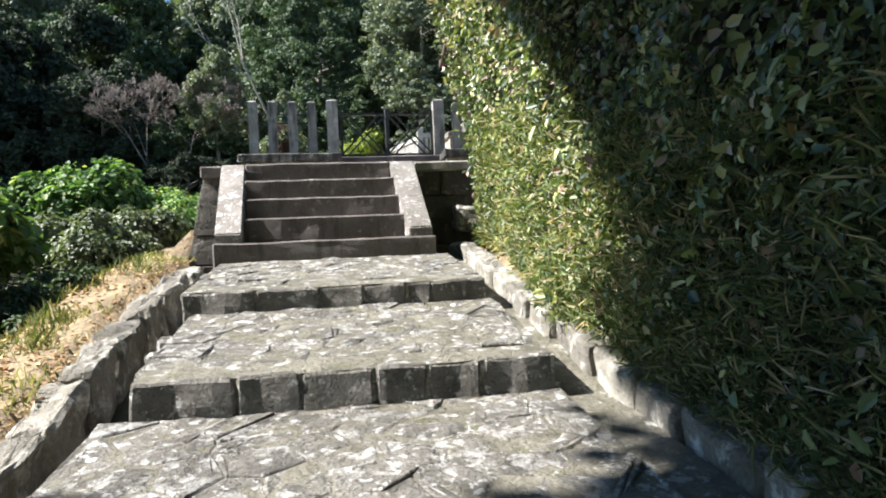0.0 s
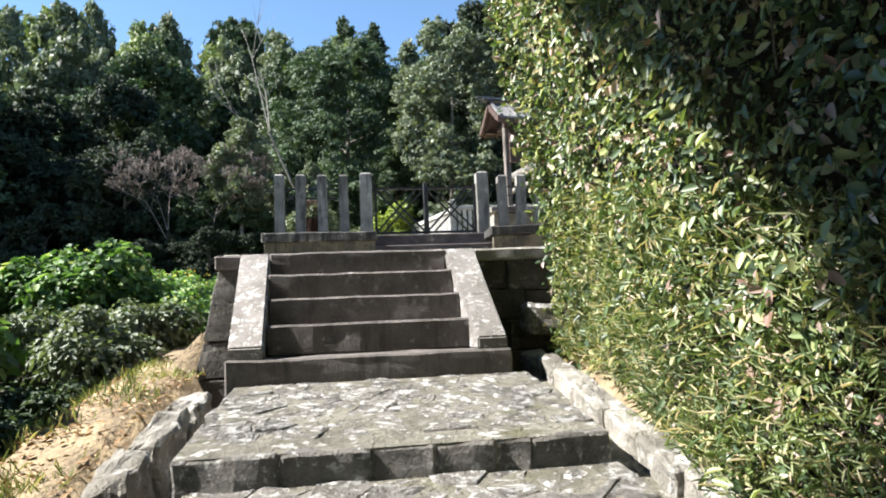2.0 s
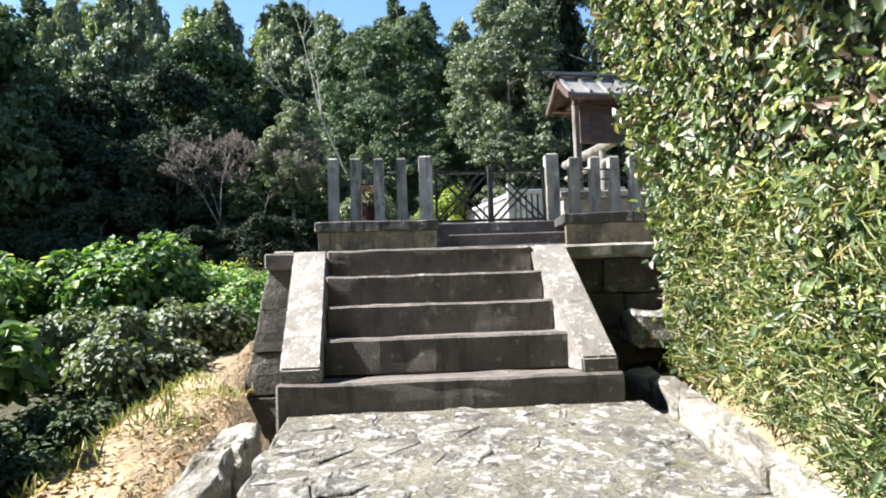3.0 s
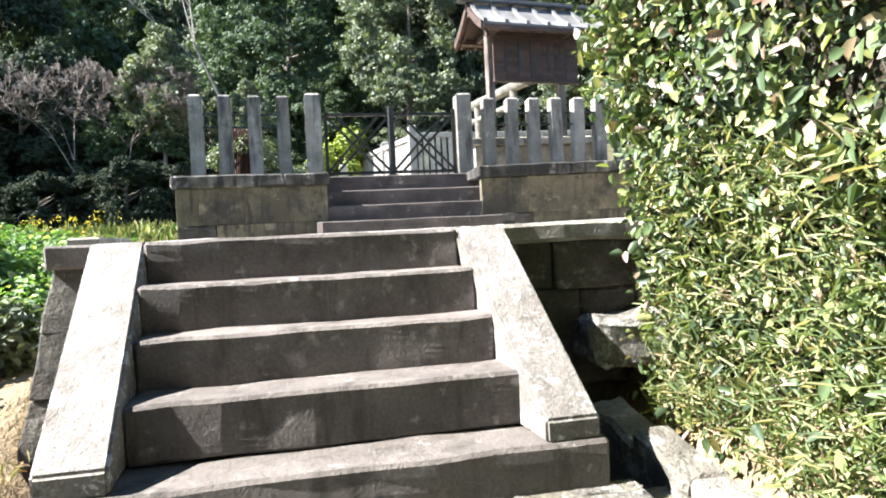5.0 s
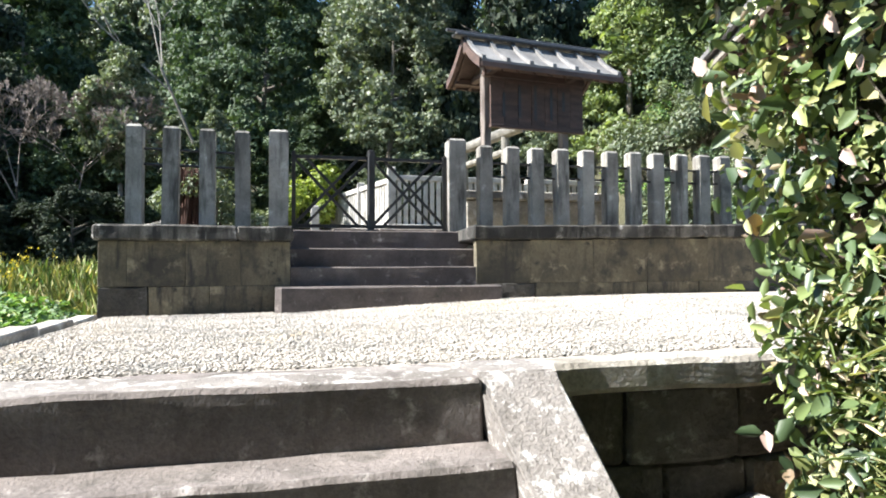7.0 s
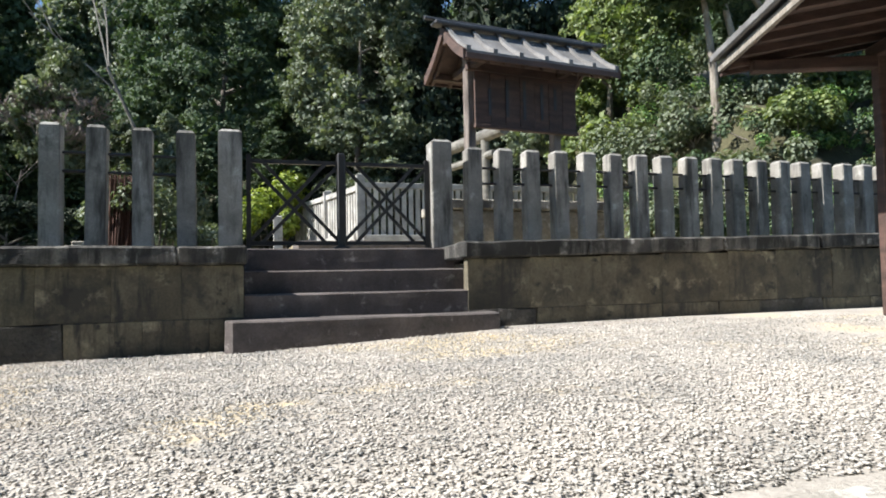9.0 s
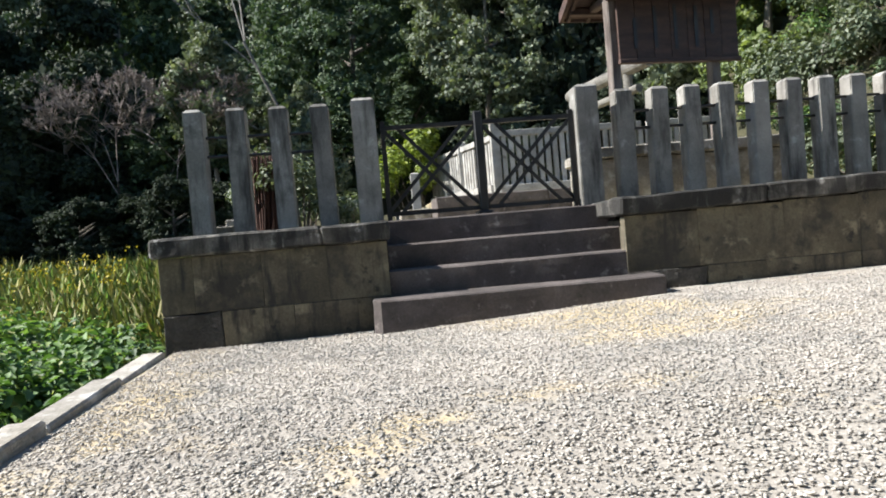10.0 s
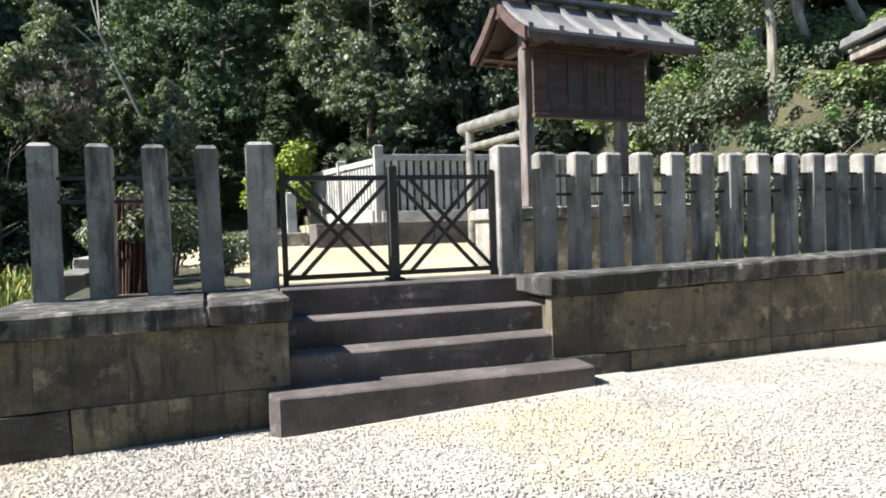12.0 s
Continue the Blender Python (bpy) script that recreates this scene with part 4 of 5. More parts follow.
way = rng.normal(0, 1, (k, 3)) + np.array([-0.5, 0, -0.5])
way -= nrm * ((way * nrm).sum(1) / (nrm ** 2).sum(1))[:, None] * 0.8
size = 0.026 + 0.074 * rng.uniform(0, 1, k) ** 2.0
v, f = leaves(P, way, nrm, size, size * rng.uniform(0.4, 0.62, k))
tagged(soup("leaves", v, f, 4, HEDGE_LEAF, hedge), kind="stuff")
# bamboo grass at the hedge foot
n = 32000
gy = -1.0 + (HEDGE_END + 0.9) * rng.uniform(0, 1, n) ** 0.8
gz0 = np.interp(gy, [-12, 4.3, 6.0, 8.0], [-3.4, -1.83, -1.46, -1.06])
gh = rng.uniform(0, 1, n) ** 1.3 * 1.4
gx = np.array([hedge_x(y, z) for y, z in zip(gy, gz0 + gh)]) - 0.05 + rng.uniform(-0.06, 0.2, n)
P = np.stack([gx, gy, gz0 + gh], 1)
way = np.stack([rng.normal(-0.45, 0.5, n), rng.normal(0, 0.7, n), rng.normal(0.35, 0.55, n)], 1)
nrm = rng.normal(0, 0.4, (n, 3)) + np.array([-0.7, 0, 0.7])
ln = rng.uniform(0.04, 0.13, n)
v, f = leaves(P, way, nrm, ln, rng.uniform(0.006, 0.013, n), 0.15)
tagged(soup("bamboo_grass", v, f, 4, BLADE, hedge), kind="stuff")
# a few bare stems over the leaves
for i in range(130):
    y, z = random.uniform(2, 8.6), random.uniform(-1.0, 1.6)
    x = hedge_x(y, z) - 0.03
    a = Vector((x + 0.12, y, z))
    b = a + Vector((random.uniform(-0.2, -0.1), random.uniform(-0.3, 0.3), random.uniform(-0.1, 0.35)))
    part("stem", bar(a, b, 0.006, sides=5, r2=0.003), BARK, hedge)


# ---- shrubs ----
def shrub(name, x, y, z0, r, h, n, material, size, label, seed, stems=6, group=""):
    g = np.random.default_rng(seed)
    ob = root(name, x, y, z0, label, "shrub", group)
    lumps = g.normal(0, 0.48, (10, 3)) * np.array([r, r, 0]) + np.stack([np.full(10, x), np.full(10, y), z0 + h * g.uniform(0.4, 0.85, 10)], 1)
    lr = g.uniform(0.28, 0.55, 10) * min(r, h)
    pick = g.integers(0, 10, n)
    d = g.normal(size=(n, 3))
    d /= np.linalg.norm(d, axis=1, keepdims=True)
    P = lumps[pick] + d * (lr[pick] * g.uniform(0.6, 1.12, n))[:, None]
    P[:, 2] = np.maximum(P[:, 2], z0 + 0.05)
    nrm = d * 0.7 + np.array([0, 0, 0.6]) + g.normal(0, 0.35, (n, 3))
    way = g.normal(0, 1, (n, 3)) + d * 0.4 - np.array([0, 0, 0.4])
    way -= nrm * ((way * nrm).sum(1) / (nrm ** 2).sum(1))[:, None]
    s = g.uniform(0.6, 1.25, n) * size
    v, f = leaves(P, way, nrm, s, s * g.uniform(0.5, 0.8, n))
    tagged(soup("leaves", v, f, 4, material, ob), kind="stuff")
    for i in range(stems):
        q = lumps[i % 10]
        part("stem", bar((x + (q[0] - x) * 0.3, y + (q[1] - y) * 0.3, z0 - 0.1), tuple(q), 0.018, sides=6, r2=0.008), BARK, ob)
    return ob


VINE = "lush green shrub overgrown with broad-leaved vines"
# the shrub at -3.5, 8.7 is added to cast shade into the hollow
for i, (x, y, r, h, n) in enumerate(((-3.05, 7.6, 0.75, 1.9, 4200), (-4.0, 7.0, 1.1, 1.85, 4200), (-5.6, 8.2, 1.4, 1.5, 4200), (-3.5, 8.7, 0.8, 1.75, 3600), (-2.35, 9.8, 0.55, 0.5, 2600), (-3.2, 10.6, 1.0, 0.6, 3400), (-2.1, 11.6, 0.7, 0.5, 3600), (-2.0, 10.5, 0.6, 0.5, 2800),
                                     (-3.45, 11.7, 0.85, 1.15, 5200), (-4.8, 11.4, 1.2, 1.1, 5200), (-5.0, 5.2, 1.2, 1.2, 3200), (-7.5, 10, 1.6, 1.6, 3600), (-3.1, 5.9, 0.45, 0.7, 1100), (-7.8, 6.5, 1.6, 1.6, 3000))):
    shrub("shrub", x, y, land(x, y), r, h, n, OLIVE_LEAF if x > -3.3 and 9 < y < 11 else BUSH_LEAF, 0.15 if y < 9 else 0.12 if h > 1.05 else 0.075, VINE, 40 + i, group="bank shrubs")
for i, (x, y, r, h) in enumerate(((-3.3, 5.7, 0.7, 0.7), (-4.3, 5.9, 0.9, 0.9), (-2.9, 4.9, 0.5, 0.5), (-3.9, 4.7, 0.8, 0.8))):
    shrub("undergrowth", x, y, land(x, y), r, h, 1500, GREEN_LEAF, 0.07, "dark green undergrowth at the foot of the bank", 300 + i, 3, "bank undergrowth")
for i, (x, y, r, h) in enumerate(((-2.45, 6.5, 0.4, 0.35), (-2.65, 7.3, 0.5, 0.45), (-2.45, 8.0, 0.4, 0.4), (-3.1, 6.5, 0.5, 0.55), (-2.35, 8.8, 0.4, 0.4), (-2.9, 8.3, 0.5, 0.6), (-2.5, 5.6, 0.45, 0.4), (-3.0, 5.2, 0.5, 0.5), (-2.2, 7.0, 0.3, 0.25), (-2.8, 9.1, 0.5, 0.6))):
    shrub("undergrowth", x, y, land(x, y), r, h, 1500, DARK_LEAF if i % 3 else GREEN_LEAF, 0.06, "dark tangled undergrowth in the hollow beside the bank", 500 + i, 4, "hollow undergrowth")
for i in range(26):
    y = 11.6 + 4.2 * rng.uniform(0, 1)
    x = -2.25 - rng.uniform(0, 1) * (2.0 + 0.75 * (y - 12))
    z0 = land(x, y)
    shrub("shrub", x, y, z0, 0.8, (-0.08 if x < -2.7 else -0.30) + 0.05 * (y - 11) + 0.14 * math.sin(3.1 * x + y) - z0, 2200, BUSH_LEAF, 0.085, "low shrub overgrown with vines below the terrace", 200 + i, 2, "vine cover")
clipped = shrub("clipped_bush", -0.57, 15.35, 0.78, 0.27, 0.95, 1100, OLIVE_LEAF, 0.045, "clipped bush with bare red-brown stems and a thin leafy top", 70, 0)
for i in range(150):
    a = random.uniform(0, 6.28)
    r = 0.17 * math.sqrt(random.uniform(0, 1))
    part("stem", bar((-0.57 + r * math.cos(a), 15.35 + r * math.sin(a), 0.75), (-0.57 + 1.15 * r * math.cos(a + 0.3), 15.35 + 1.15 * r * math.sin(a + 0.3), random.uniform(1.3, 1.62)), 0.011, sides=5, r2=0.006), RED_TWIG, clipped)
# soil patch whose dark colour also holds the shade of posts and shrubs
bed = part("planting_bed", prism([(-1.12, 15.1), (0.36, 15.1), (0.30, 16.3), (0.0, 17.6), (-0.5, 18.6), (-1.12, 19)], 0.5, 0, 0, lambda x, y: court_z(x, y) + 0.04), FLOOR_AND_SHADE)
tagged(bed, "soil bed under shrubs behind the short fence, partly darkened for shade", "planting bed", kind="structure")
shrub("shrub", -0.95, 16.3, 0.78, 0.35, 0.75, 1300, OLIVE_LEAF, 0.06, "grey-green shrub in the soil bed", 74)
shrub("shrub", -0.45, 17.0, 0.80, 0.5, 0.9, 1600, OLIVE_LEAF, 0.06, "grey-green shrub in the soil bed", 75)
shrub("shrub", 0.15, 17.2, 0.77, 0.4, 0.45, 900, OLIVE_LEAF, 0.06, "low grey-green shrub in the court", 71)
shrub("shrub", 1.75, 29.4, 1.0, 1.0, 3.0, 3600, YELLOW_LEAF, 0.14, "bright yellow-green bush beyond the palisade", 72)
shrub("shrub", -0.6, 19.0, 0.82, 0.5, 0.6, 1200, OLIVE_LEAF, 0.07, "low rounded shrub in the court", 73)
for i, (x, y, h) in enumerate(((11.3, 18.5, 1.3), (12.8, 17.6, 1.2), (14.5, 18.0, 1.4), (10.6, 20.5, 1.6), (12.2, 20.4, 1.5), (14, 21, 1.7), (16, 20, 1.6), (10.2, 22.5, 1.6), (16.5, 17.5, 1.4), (10.2, 18.8, 1.5), (10.0, 17.6, 1.4), (11.6, 19.6, 1.4), (13.2, 19.2, 1.3), (9.6, 20.2, 1.6), (11.2, 23, 1.6), (12.8, 22.6, 1.6))):
    shrub("shrub", x, y, land(x, y), 1.2, h * (0.45 if y < 21.5 else 0.8), 3600, (BRIGHT_LEAF, OLIVE_LEAF, GREEN_LEAF, OLIVE_LEAF)[i % 4], 0.10, "dense shrub on the bank behind the fence", 80 + i, group="slope shrubs")


cover = random.Random(21)
for i in range(90):
    x, y = cover.uniform(9.5, 16.0), cover.uniform(16.2, 23.0)
    shrub("shrub", x, y, land(x, y), cover.uniform(0.6, 1.0), cover.uniform(0.3, 0.6), 1100, (GREEN_LEAF, OLIVE_LEAF, BUSH_LEAF, OLIVE_LEAF)[i % 4], 0.075, "low leafy ground cover on the bank", 400 + i, 2, "bank ground cover")


# ---- grasses, litter, meadow ----
def tufts(name, xy, h, w, material, label, seed, lean=0.35):
    g = np.random.default_rng(seed)
    n = len(xy)
    P = np.array([(x, y, land(x, y) - 0.02) for x, y in xy])
    way = np.stack([g.normal(0, lean, n), g.normal(0, lean, n), np.ones(n)], 1)
    nrm = np.stack([g.normal(0, 1, n), g.normal(-0.5, 1, n), g.normal(0.3, 0.3, n)], 1)
    v, f = leaves(P, way, nrm, g.uniform(0.5, 1.2, n) * h, w, 0.1)
    return tagged(soup(name, v, f, 4, material), label, "grass", kind="stuff")


n = 5200
c = rng.uniform(0, 1, (160, 2)) * np.array([1.5, 7.0]) + np.array([-2.75, 2.5])
xy = c[rng.integers(0, 160, n)] + rng.normal(0, 0.09, (n, 2))
xy = xy[(xy[:, 0] < -1.14)]
tufts("bank_grass", xy, 0.10, 0.005, DRY, "sparse pale dry grass on the earth bank", 3, 0.6)
c = rng.uniform(0, 1, (60, 2)) * np.array([1.0, 6.0]) + np.array([-2.5, 3.5])
xy = c[rng.integers(0, 60, 1500)] + rng.normal(0, 0.08, (1500, 2))
xy = xy[xy[:, 0] < -1.2]
tufts("bank_weeds", xy, 0.15, 0.008, BLADE, "green grass tufts by the stair wall", 4, 0.5)
n = 20000
xy = np.stack([rng.uniform(-13, -1.5, n), 15.6 + 11 * rng.uniform(0, 1, n) ** 1.2], 1)
tufts("meadow_grass", xy, 0.62, 0.011, DRY, "tall yellow-green meadow grass beyond the terrace", 5, 0.55)
n = 7000
xy = np.stack([rng.uniform(-13, -1.5, n), rng.uniform(17.0, 26, n)], 1)
tufts("meadow_weeds", xy, 0.5, 0.03, BUSH_LEAF, "green weeds among the meadow grass", 6, 0.3)
n = 110
gx, gy = rng.uniform(-11, -3.6, n), rng.uniform(18.0, 22, n)
P = np.array([(x, y, land(x, y) + 0.72 + 0.3 * abs(math.sin(x * 9))) for x, y in zip(gx, gy)])
P = np.repeat(P, 7, 0) + rng.normal(0, 0.05, (n * 7, 3))
v, f = leaves(P, rng.normal(0, 1, (len(P), 3)), rng.normal(0, 1, (len(P), 3)), 0.05, 0.035)
tagged(soup("goldenrod", v, f, 4, YELLOW), "yellow goldenrod flower heads in the meadow", "flowers", kind="stuff")
n = 4200
lx, ly = rng.uniform(-3.4, -1.12, n), rng.uniform(2.0, 9.0, n)
P = np.array([(x, y, land(x, y) + 0.012) for x, y in zip(lx, ly)])
nrm = rng.normal(0, 0.3, (n, 3)) + np.array([0, 0, 1])
v, f = leaves(P, rng.normal(0, 1, (n, 3)) * np.array([1, 1, 0.15]), nrm, rng.uniform(0.025, 0.06, n), rng.uniform(0.015, 0.035, n))
tagged(soup("leaf_litter", v, f, 4, LITTER), "brown fallen leaves on the earth bank", "leaf litter", kind="stuff")


lawn = np.stack([rng.uniform(5.4, 11.5, 15000), rng.uniform(15.3, 21.0, 15000)], 1)
P = np.array([(x, y, court_z(x, y)) for x, y in lawn])
v, f = leaves(P, rng.normal(0, 0.5, (15000, 3)) + np.array([0, 0, 1]), rng.normal(0, 1, (15000, 3)), rng.uniform(0.06, 0.16, 15000), 0.012)
tagged(soup("lawn", v, f, 4, DRY), "short sunlit yellow-green grass behind the post fence", "grass", kind="stuff")


# ---- trees ----
def crown_mesh(name, seed, n, form, leaf, material, tall=2.6):
    """A crown of about unit radius, tall units high: clumps of leaves with gaps between them."""
    g = np.random.default_rng(seed)
    k = 58
    t = g.uniform(0.0, 1.0, k)
    if form == "cone":
        rad = (1 - t) ** 0.75 * 0.85 + 0.04
    elif form == "dome":
        rad = np.sqrt(np.maximum(0, 1 - (t * 1.9 - 0.9) ** 2)) * 0.78 + 0.1
    else:
        rad = np.sin(np.clip(t * 0.93 + 0.07, 0, 1) * math.pi) ** 0.6 * g.uniform(0.4, 0.95, k)
    a = g.uniform(0, 6.283, k)
    rr = rad * g.uniform(0.5, 1.0, k) ** 0.5
    lobes = np.stack([rr * np.cos(a), rr * np.sin(a), t * tall], 1)
    lobe_r = g.uniform(0.2, 0.4, k) * (0.5 + 0.5 * rad)
    m = k * 13
    on = np.repeat(np.arange(k), 13)
    d = g.normal(size=(m, 3))
    d /= np.linalg.norm(d, axis=1, keepdims=True)
    C = lobes[on] + d * (lobe_r[on] * g.uniform(0.6, 1.15, m))[:, None]
    cr = g.uniform(0.07, 0.16, m) * (0.6 + 0.4 * rad[on])
    pick = g.integers(0, m, n)
    d = g.normal(size=(n, 3))
    d /= np.linalg.norm(d, axis=1, keepdims=True)
    d[:, 2] = np.abs(d[:, 2]) * 0.9 - 0.35
    P = C[pick] + d * (cr[pick] * g.uniform(0.55, 1.1, n))[:, None] * np.array([1, 1, 0.75])
    nrm = d + np.array([0, 0, 0.4]) + g.normal(0, 0.4, (n, 3))
    way = g.normal(0, 1, (n, 3)) - np.array([0, 0, 0.15])
    way -= nrm * ((way * nrm).sum(1) / (nrm ** 2).sum(1))[:, None]
    s = g.uniform(0.6, 1.3, n) * leaf
    # sparse large leaves and twigs close the inside of each lobe
    inner = n // 5
    lobe = g.integers(0, k, inner)
    d = g.normal(size=(inner, 3))
    d /= np.linalg.norm(d, axis=1, keepdims=True)
    P[:inner] = lobes[lobe] + d * (lobe_r[lobe] * g.uniform(0.1, 0.75, inner))[:, None]
    s[:inner] *= 2.2
    v, f = leaves(P, way, nrm, s, s * 0.62, 0.2, six=False)
    ob = soup(name, v, f, 4, material)
    me = ob.data
    bpy.data.objects.remove(ob)
    return me


CROWNS = {
    "cypress": crown_mesh("crown", 1, 72000, "dome", 0.034, GREEN_LEAF, 2.7),
    "cone": crown_mesh("crown", 2, 30000, "cone", 0.062, DARK_LEAF, 4.2),
    "olive": crown_mesh("crown", 3, 64000, "dome", 0.044, OLIVE_LEAF, 3.6),
    "dark": crown_mesh("crown", 4, 30000, "open", 0.060, DARK_LEAF),
    "dark2": crown_mesh("crown", 5, 32000, "dome", 0.060, DARK_LEAF),
    "mid": crown_mesh("crown", 6, 30000, "open", 0.058, GREEN_LEAF),
    "bright": crown_mesh("crown", 7, 30000, "open", 0.055, BRIGHT_LEAF),
    "grey": crown_mesh("crown", 8, 30000, "open", 0.058, OLIVE_LEAF),
    "cedar": crown_mesh("crown", 12, 30000, "dome", 0.058, SHADE_DARK_LEAF),
    "shade": crown_mesh("crown", 9, 90000, "dome", 0.085, DARK_LEAF, 2.0),
}
TALL = {"shade": 2.0, "cypress": 2.7, "cone": 4.2, "olive": 3.6}


def tree(kind, x, y, r, z_low, z_top, label, name="tree", bark=None, lean=(0, 0), group="", trunk_r=0.0, seed=0):
    z0 = land(x, y) if y > 27 or x > 9.5 or x < -1.3 else court_z(x, y)
    ob = root(name, x, y, z0, label, "tree", group)
    g = random.Random(seed + int(x * 7 + y * 13))
    tr = trunk_r or 0.05 + r * 0.055
    top = Vector((x + lean[0], y + lean[1], z_low + (z_top - z_low) * 0.7))
    bm = bmesh.new()
    pts = [Vector((x, y, z0 - 0.3)).lerp(top, s) + Vector((g.uniform(-1, 1), g.uniform(-1, 1), 0)) * 0.06 * r * (s > 0) for s in (0, 0.3, 0.6, 1)]
    for i in range(3):
        bar(pts[i], pts[i + 1], tr * (1 - 0.28 * i), bm, 8, tr * (1 - 0.28 * (i + 1)))
    part("trunk", bm, bark or BARK, ob)
    for i in range(5):
        s = 0.45 + 0.1 * i
        a = g.uniform(0, 6.28)
        p = pts[1].lerp(pts[3], s)
        q = p + Vector((math.cos(a), math.sin(a), 0.55)) * r * 0.45
        part("limb", bar(p, q, tr * 0.4, sides=6, r2=tr * 0.12), bark or BARK, ob)
    c = new("crown", CROWNS[kind])
    c.parent = ob
    c.location = (lean[0], lean[1], z_low - z0)
    c.scale = (r, r, (z_top - z_low) / TALL.get(kind, 2.6))
    c.rotation_euler = (0, 0, g.uniform(0, 6.28))
    c["kind"] = "stuff"
    return ob


tree("cypress", 0.0, 34, 3.5, 2.6, 12.2, "dense dark green rounded evergreen behind the court", group="court trees")
tree("olive", 4.3, 29.2, 2.25, 2.4, 11.5, "pale olive-leaved evergreen with hanging foliage", group="court trees")
tree("cone", 2.0, 30.5, 1.3, 2.2, 6.5, "small light conifer between two larger trees", group="court trees")
# the near-black crowns carry the trees' own shade in their colour
for x, y, r, a, b, k in ((8.2, 30, 2.7, 2.5, 14, "cedar"), (6.4, 33, 2.6, 3, 13.5, "cedar"), (11.2, 31, 2.8, 2.5, 14, "cedar"), (13.8, 29, 2.6, 3, 13, "dark"), (9.5, 34, 3, 3, 16, "cedar"), (16.5, 31, 3.2, 3, 15, "dark2"), (20, 29, 3.2, 4, 15, "dark"), (5.4, 27.8, 1.2, 1.6, 4.2, "cedar"), (7.4, 27.6, 1.3, 1.9, 4.4, "cedar"), (9.4, 27.2, 1.2, 1.9, 4.2, "cedar")):
    tree(k, x, y, r, a, b, "tall dark evergreen behind the notice board", group="dark evergreens")
for x, y, r, a, b, k in ((10.6, 24.2, 2.0, 3.2, 8.8, "bright"), (12.6, 24.6, 1.9, 3.6, 9.0, "bright"), (16, 26, 2.4, 5, 11, "dark"), (9.2, 27.5, 1.8, 3.0, 8.0, "grey")):
    tree(k, x, y, r, a, b, "sunlit green broadleaf tree on the bank", group="bank trees")
for x, y, r, a, b in ((15.0, 23.2, 1.6, 4.6, 8.5), (16.8, 22.4, 1.7, 4.8, 9.0)):
    tree("dark", x, y, r, a, b, "dark evergreen in the shade behind the bank", group="bank shade trees")
for x, y, l in ((10.62, 20.0, (-0.45, 0)), (11.75, 20.0, (-1.6, 0)), (13.6, 20.0, (-3.6, 0.3)), (14.6, 20.5, (0.2, 0)), (12.9, 21.8, (0.5, 0))):
    tree("mid", x, y, 1.7, 6.6, 10.5, "tree with a bare slanting pale trunk on the bank", lean=l, bark=PALE_BARK, trunk_r=0.12, group="slope trees")
# trees of the hillside, row behind row
hill = random.Random(5)
for y, step, top, low in ((30, 3.4, 7.5, 0.8), (36, 3.8, 11, 2.5), (43, 4.2, 15, 5), (51, 4.6, 19.5, 8), (60, 5.0, 23.6, 12)):
    x = -0.72 * y
    while x < 24:
        if not (y < 40 and -7.5 < x < 24):
            # near rows have shade in their leaf colour; far rows paler leaves for haze
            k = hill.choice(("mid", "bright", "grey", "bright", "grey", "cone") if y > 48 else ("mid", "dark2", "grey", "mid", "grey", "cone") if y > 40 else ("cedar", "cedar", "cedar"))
            t = top + hill.uniform(-1.6, 0.6) + (2.2 if x < -0.2 * y and y > 45 else 0) - (1.4 if 2 < x * 60 / y < 9 and y > 50 else 0)
            tree(k, x + hill.uniform(-1, 1), y + hill.uniform(-2, 2), hill.uniform(2.3, 3.3) * (0.8 + y / 150), low, t, "evergreen tree of the wooded hillside", group="hillside trees")
        x += step * hill.uniform(0.75, 1.2)
for x, y, r, a, b in ((-0.1, 55, 2.2, 12, 23.6), (2.3, 55.5, 2.2, 12, 23.4), (-16, 60, 3, 13, 24.5), (-9.6, 61, 3.6, 13, 25.6), (-22, 61, 3.4, 13, 24)):
    tree("cone" if r < 3 else "dark2", x, y, r, a, b, "tall conifer standing above the skyline", group="skyline trees")
tree("grey", -3.8, 27.0, 1.25, 3.2, 6.6, "grey-green small tree at the wood's edge", group="wood edge")
tree("grey", -2.6, 28.6, 1.2, 1.6, 5.0, "grey-green small tree at the wood's edge", group="wood edge")
# trees added out of view to cast shade on the wood's foot
for x, y in ((-15.5, 28.0), (-18.5, 27.2), (-16.5, 30.5), (-21.0, 29.0), (-19.5, 32.0)):
    tree("dark2", x, y, 3.2, 0.8, 10.5, "unseen tall evergreen added to shade the foot of the wood", group="western trees")
# low growth whose near-black leaves stand for the shade under the wood
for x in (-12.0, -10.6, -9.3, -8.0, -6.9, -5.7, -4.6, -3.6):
    tree("cedar", x, 26.2 + 0.5 * math.sin(x * 3), 1.0, 0.15, 2.1 + 0.4 * math.sin(x * 5), "undergrowth with the wood's shade put into its leaf colour", name="thicket", group="shaded undergrowth")
# thicket at the foot of the wood, mostly with shade put into its leaf colour
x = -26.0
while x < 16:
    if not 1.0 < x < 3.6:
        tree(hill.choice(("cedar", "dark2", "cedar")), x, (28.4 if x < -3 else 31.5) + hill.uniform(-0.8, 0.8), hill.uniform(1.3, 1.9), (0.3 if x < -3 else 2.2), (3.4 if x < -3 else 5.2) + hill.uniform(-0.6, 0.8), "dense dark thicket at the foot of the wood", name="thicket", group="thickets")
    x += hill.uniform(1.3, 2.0)
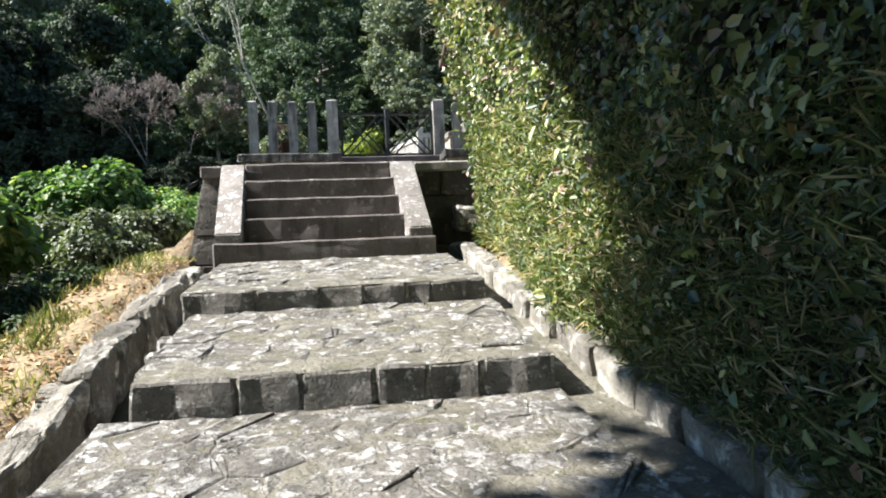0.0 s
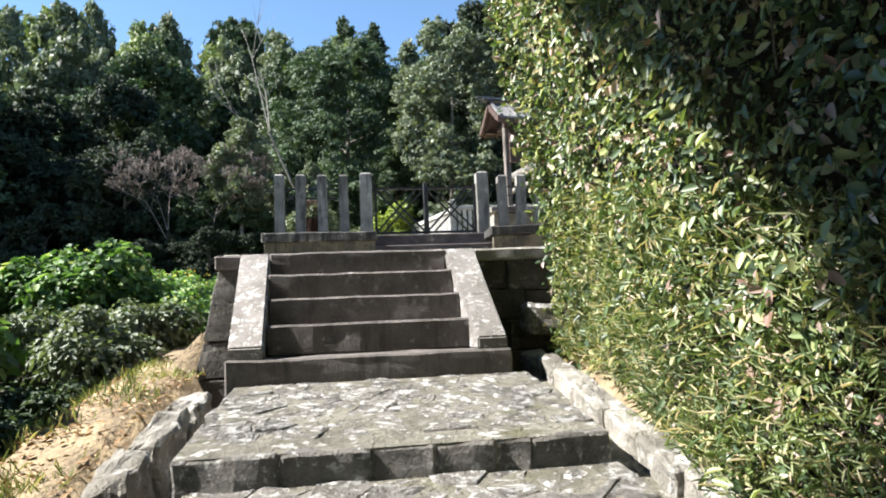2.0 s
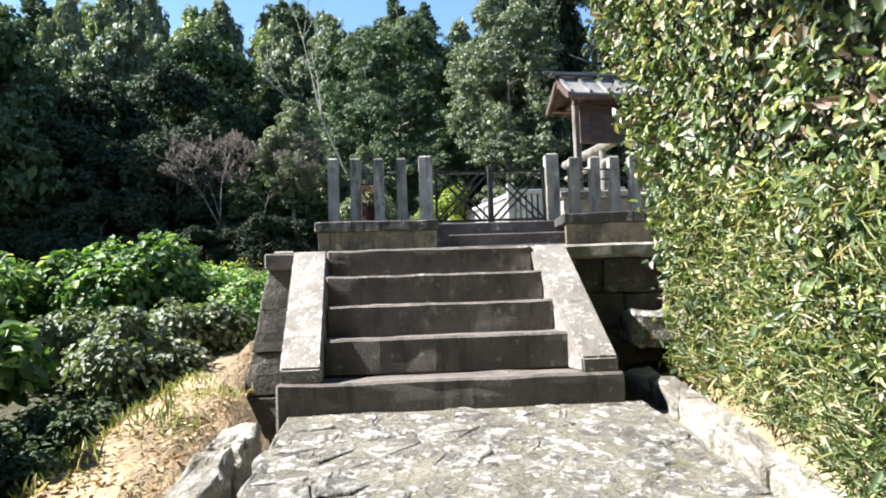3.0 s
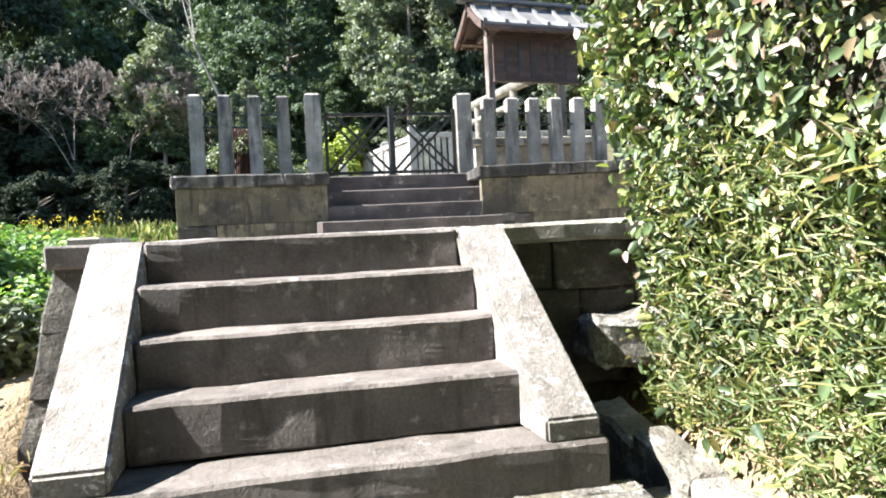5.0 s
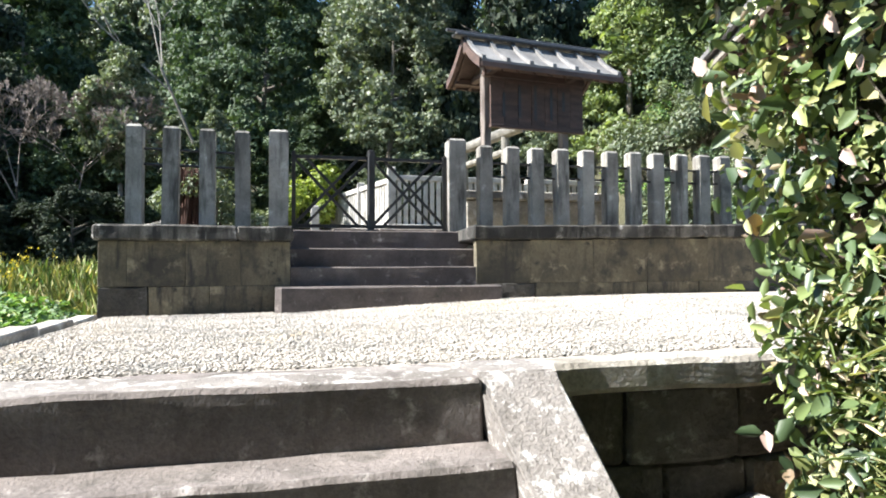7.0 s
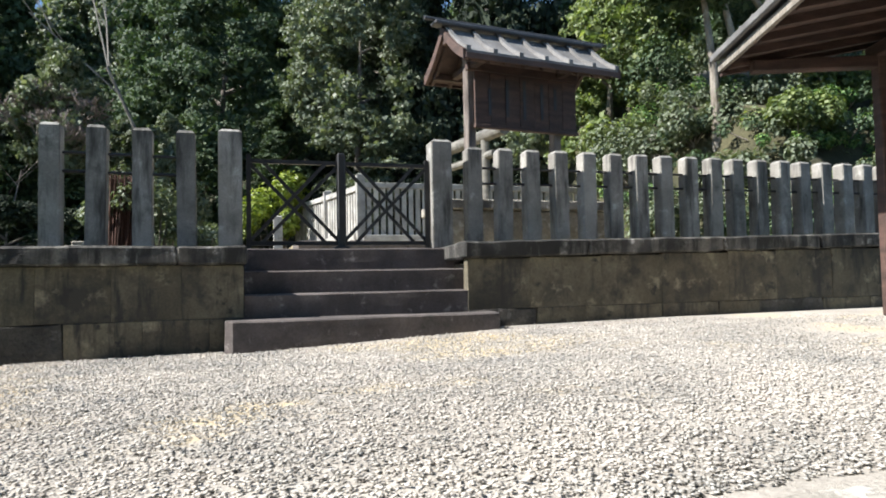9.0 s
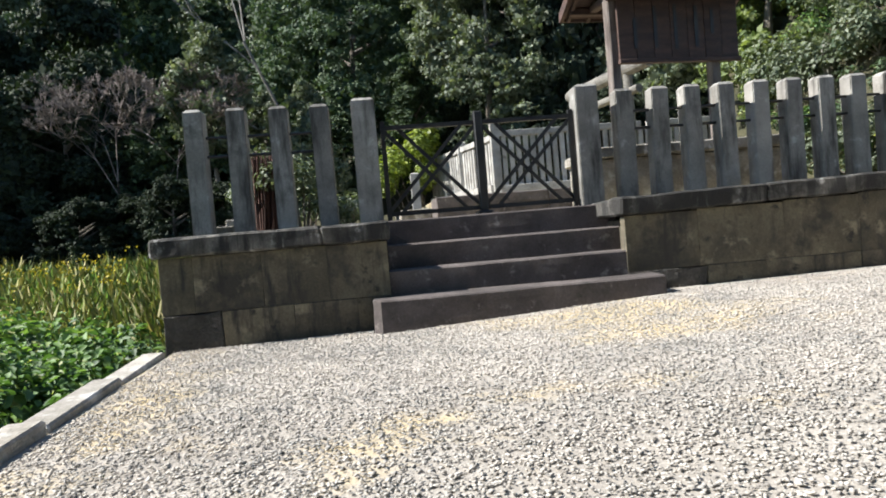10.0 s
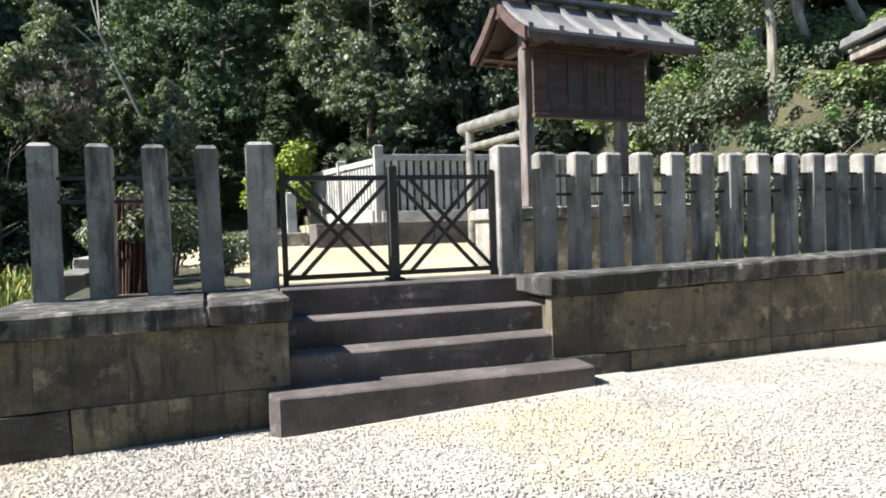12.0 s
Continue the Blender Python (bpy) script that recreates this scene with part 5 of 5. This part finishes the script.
# unseen trees behind and beside the start of the path, added to block skylight
for x, y in ((-5.2, -2.6), (-8.2, -1.0), (-11.0, 1.5), (-2.0, -5.2), (2.2, -6.0), (6.5, -3.5), (5.8, 0.6)):
    tree("dark2", x, y, 2.8, 0.0, 10.0, "unseen dark evergreen added to block skylight at the start of the path", group="lower trees")
# the shade tree that leans over the path, above and behind the walker
shade = tree("shade", -4.8, 1.0, 2.6, 4.0, 9.0, "broad evergreen leaning over the path, with added crowns that block skylight", name="shade_tree", lean=(1.5, 0.9), trunk_r=0.22)
z = shade.location.z
# the five crowns with negative y are added out of view to block skylight
for at, r in (((2.6, 2.64, 5.2 - z), (2.1, 2.1, 2.0)), ((-0.4, 1.0, 6.0 - z), (3.0, 3.0, 2.6)), ((-1.6, 2.4, 8.9 - z), (2.4, 2.4, 2.2)), ((4.8, -3.9, 3.6 - z), (2.8, 2.6, 1.5)), ((7.6, -1.1, 3.6 - z), (2.2, 2.4, 1.5)), ((4.6, -2.0, 6.4 - z), (3.2, 3.0, 1.8)), ((2.4, -6.1, 3.0 - z), (3.2, 2.8, 2.2)), ((7.4, -5.2, 2.2 - z), (3.0, 2.6, 2.2)), ((0.9, 4.75, 7.2 - z), (1.35, 1.35, 1.0)), ((0.8, 3.55, 6.1 - z), (1.05, 1.05, 0.9)), ((1.6, 4.05, 8.6 - z), (1.9, 1.9, 1.2))):
    upper_crown = new("crown", CROWNS["shade"])
    upper_crown.parent, upper_crown.location, upper_crown.scale = shade, at, r
    upper_crown["kind"] = "stuff"
part("limb", bar((-3.6, 2.0, 3.4), (-2.2, 3.8, 7.0), 0.12, sides=8, r2=0.05), BARK, shade)
part("limb", bar((-4.0, 1.6, 4.6), (-3.8, 5.6, 8.0), 0.11, sides=8, r2=0.04), BARK, shade)


def twiggy(name, base, height, spread, depth, material, label, seed, lean=(0, 0), thick=0.035, part_of=(0.4, 0.62), bark=None):
    """A leafless tree: forking limbs."""
    g = random.Random(seed)
    ob = root(name, *base, label, "tree")
    limbs = []

    def grow(p, way, ln, r, d):
        q = p + way * ln
        limbs.append((p, q, r, r * 0.65))
        if d == 0:
            return
        for _ in range(3 if d > 1 else 4):
            w = (way + Vector((g.uniform(-1, 1), g.uniform(-1, 1), g.uniform(-0.5, 0.8))) * spread).normalized()
            grow(p.lerp(q, g.uniform(0.6, 1.0)), w, ln * g.uniform(*part_of), r * 0.5, d - 1)

    grow(Vector(base) - Vector((0, 0, 0.2)), Vector((lean[0], lean[1], 1)).normalized(), height, height * thick, depth)
    bm = bar(*limbs[0][:2], limbs[0][2], sides=8, r2=limbs[0][3])
    part("trunk", bm, bark or material, ob)
    verts, faces = [], []
    for p, q, r, r2 in limbs[1:]:
        along = q - p
        u = along.orthogonal().normalized()
        w = along.normalized().cross(u)
        k = len(verts)
        for end, e in ((p, max(r, 0.009)), (q, max(r2, 0.006))):
            for c in range(3):
                verts.append(end + u * math.cos(c * 2.094) * e + w * math.sin(c * 2.094) * e - Vector(base))
        faces += [(k + c, k + (c + 1) % 3, k + 3 + (c + 1) % 3, k + 3 + c) for c in range(3)]
    me = bpy.data.meshes.new("twig_mass")
    me.from_pydata(verts, [], faces)
    me.materials.append(material)
    twigs = new("twig_mass", me)
    twigs.parent = ob
    tagged(twigs, kind="stuff")
    return ob


PINK_TWIG = surface("pinkish_twigs", (0.14, 0.112, 0.10), (0.27, 0.225, 0.205), 2.0, 20, 0.95, 0.3, 0.01)
# trunks get the near-black twig colour in place of the shade around them
twiggy("bare_tree", (-6.2, 26.6, land(-6.2, 26.6)), 2.4, 1.0, 7, PINK_TWIG, "leafless pinkish-grey tree at the wood's edge", 3, thick=0.018, part_of=(0.56, 0.72), bark=SHADED_TWIG)
twiggy("bare_tree", (-5.0, 27.2, land(-5.0, 27.2)), 2.6, 1.0, 7, PINK_TWIG, "leafless pinkish-grey tree at the wood's edge", 8, thick=0.018, part_of=(0.56, 0.72), bark=SHADED_TWIG)
tree("grey", -1.3, 27.5, 1.1, 1.4, 5.0, "grey-green small tree at the wood's edge", group="wood edge")
twiggy("dead_tree", (-0.5, 28.0, court_z(0, 28)), 6.2, 0.5, 3, LOG, "leaning dead tree with grey bare branches", 5, (-0.42, 0), 0.01)

# old stone markers on the bank
for i, (x, y, h) in enumerate(((11.55, 21.9, 0.9), (11.85, 22.0, 1.15), (12.15, 22.1, 1.2), (10.45, 22.0, 0.85), (10.15, 21.8, 0.6), (11.2, 21.8, 0.6))):
    bm = post_mesh(0.2, h)
    bmesh.ops.translate(bm, vec=(x, y, land(x, y) - 0.3), verts=bm.verts)
    tagged(part("stone_marker", bm, GRANITE), "small pale stone marker among shrubs on the bank", "stone", "bank stones")
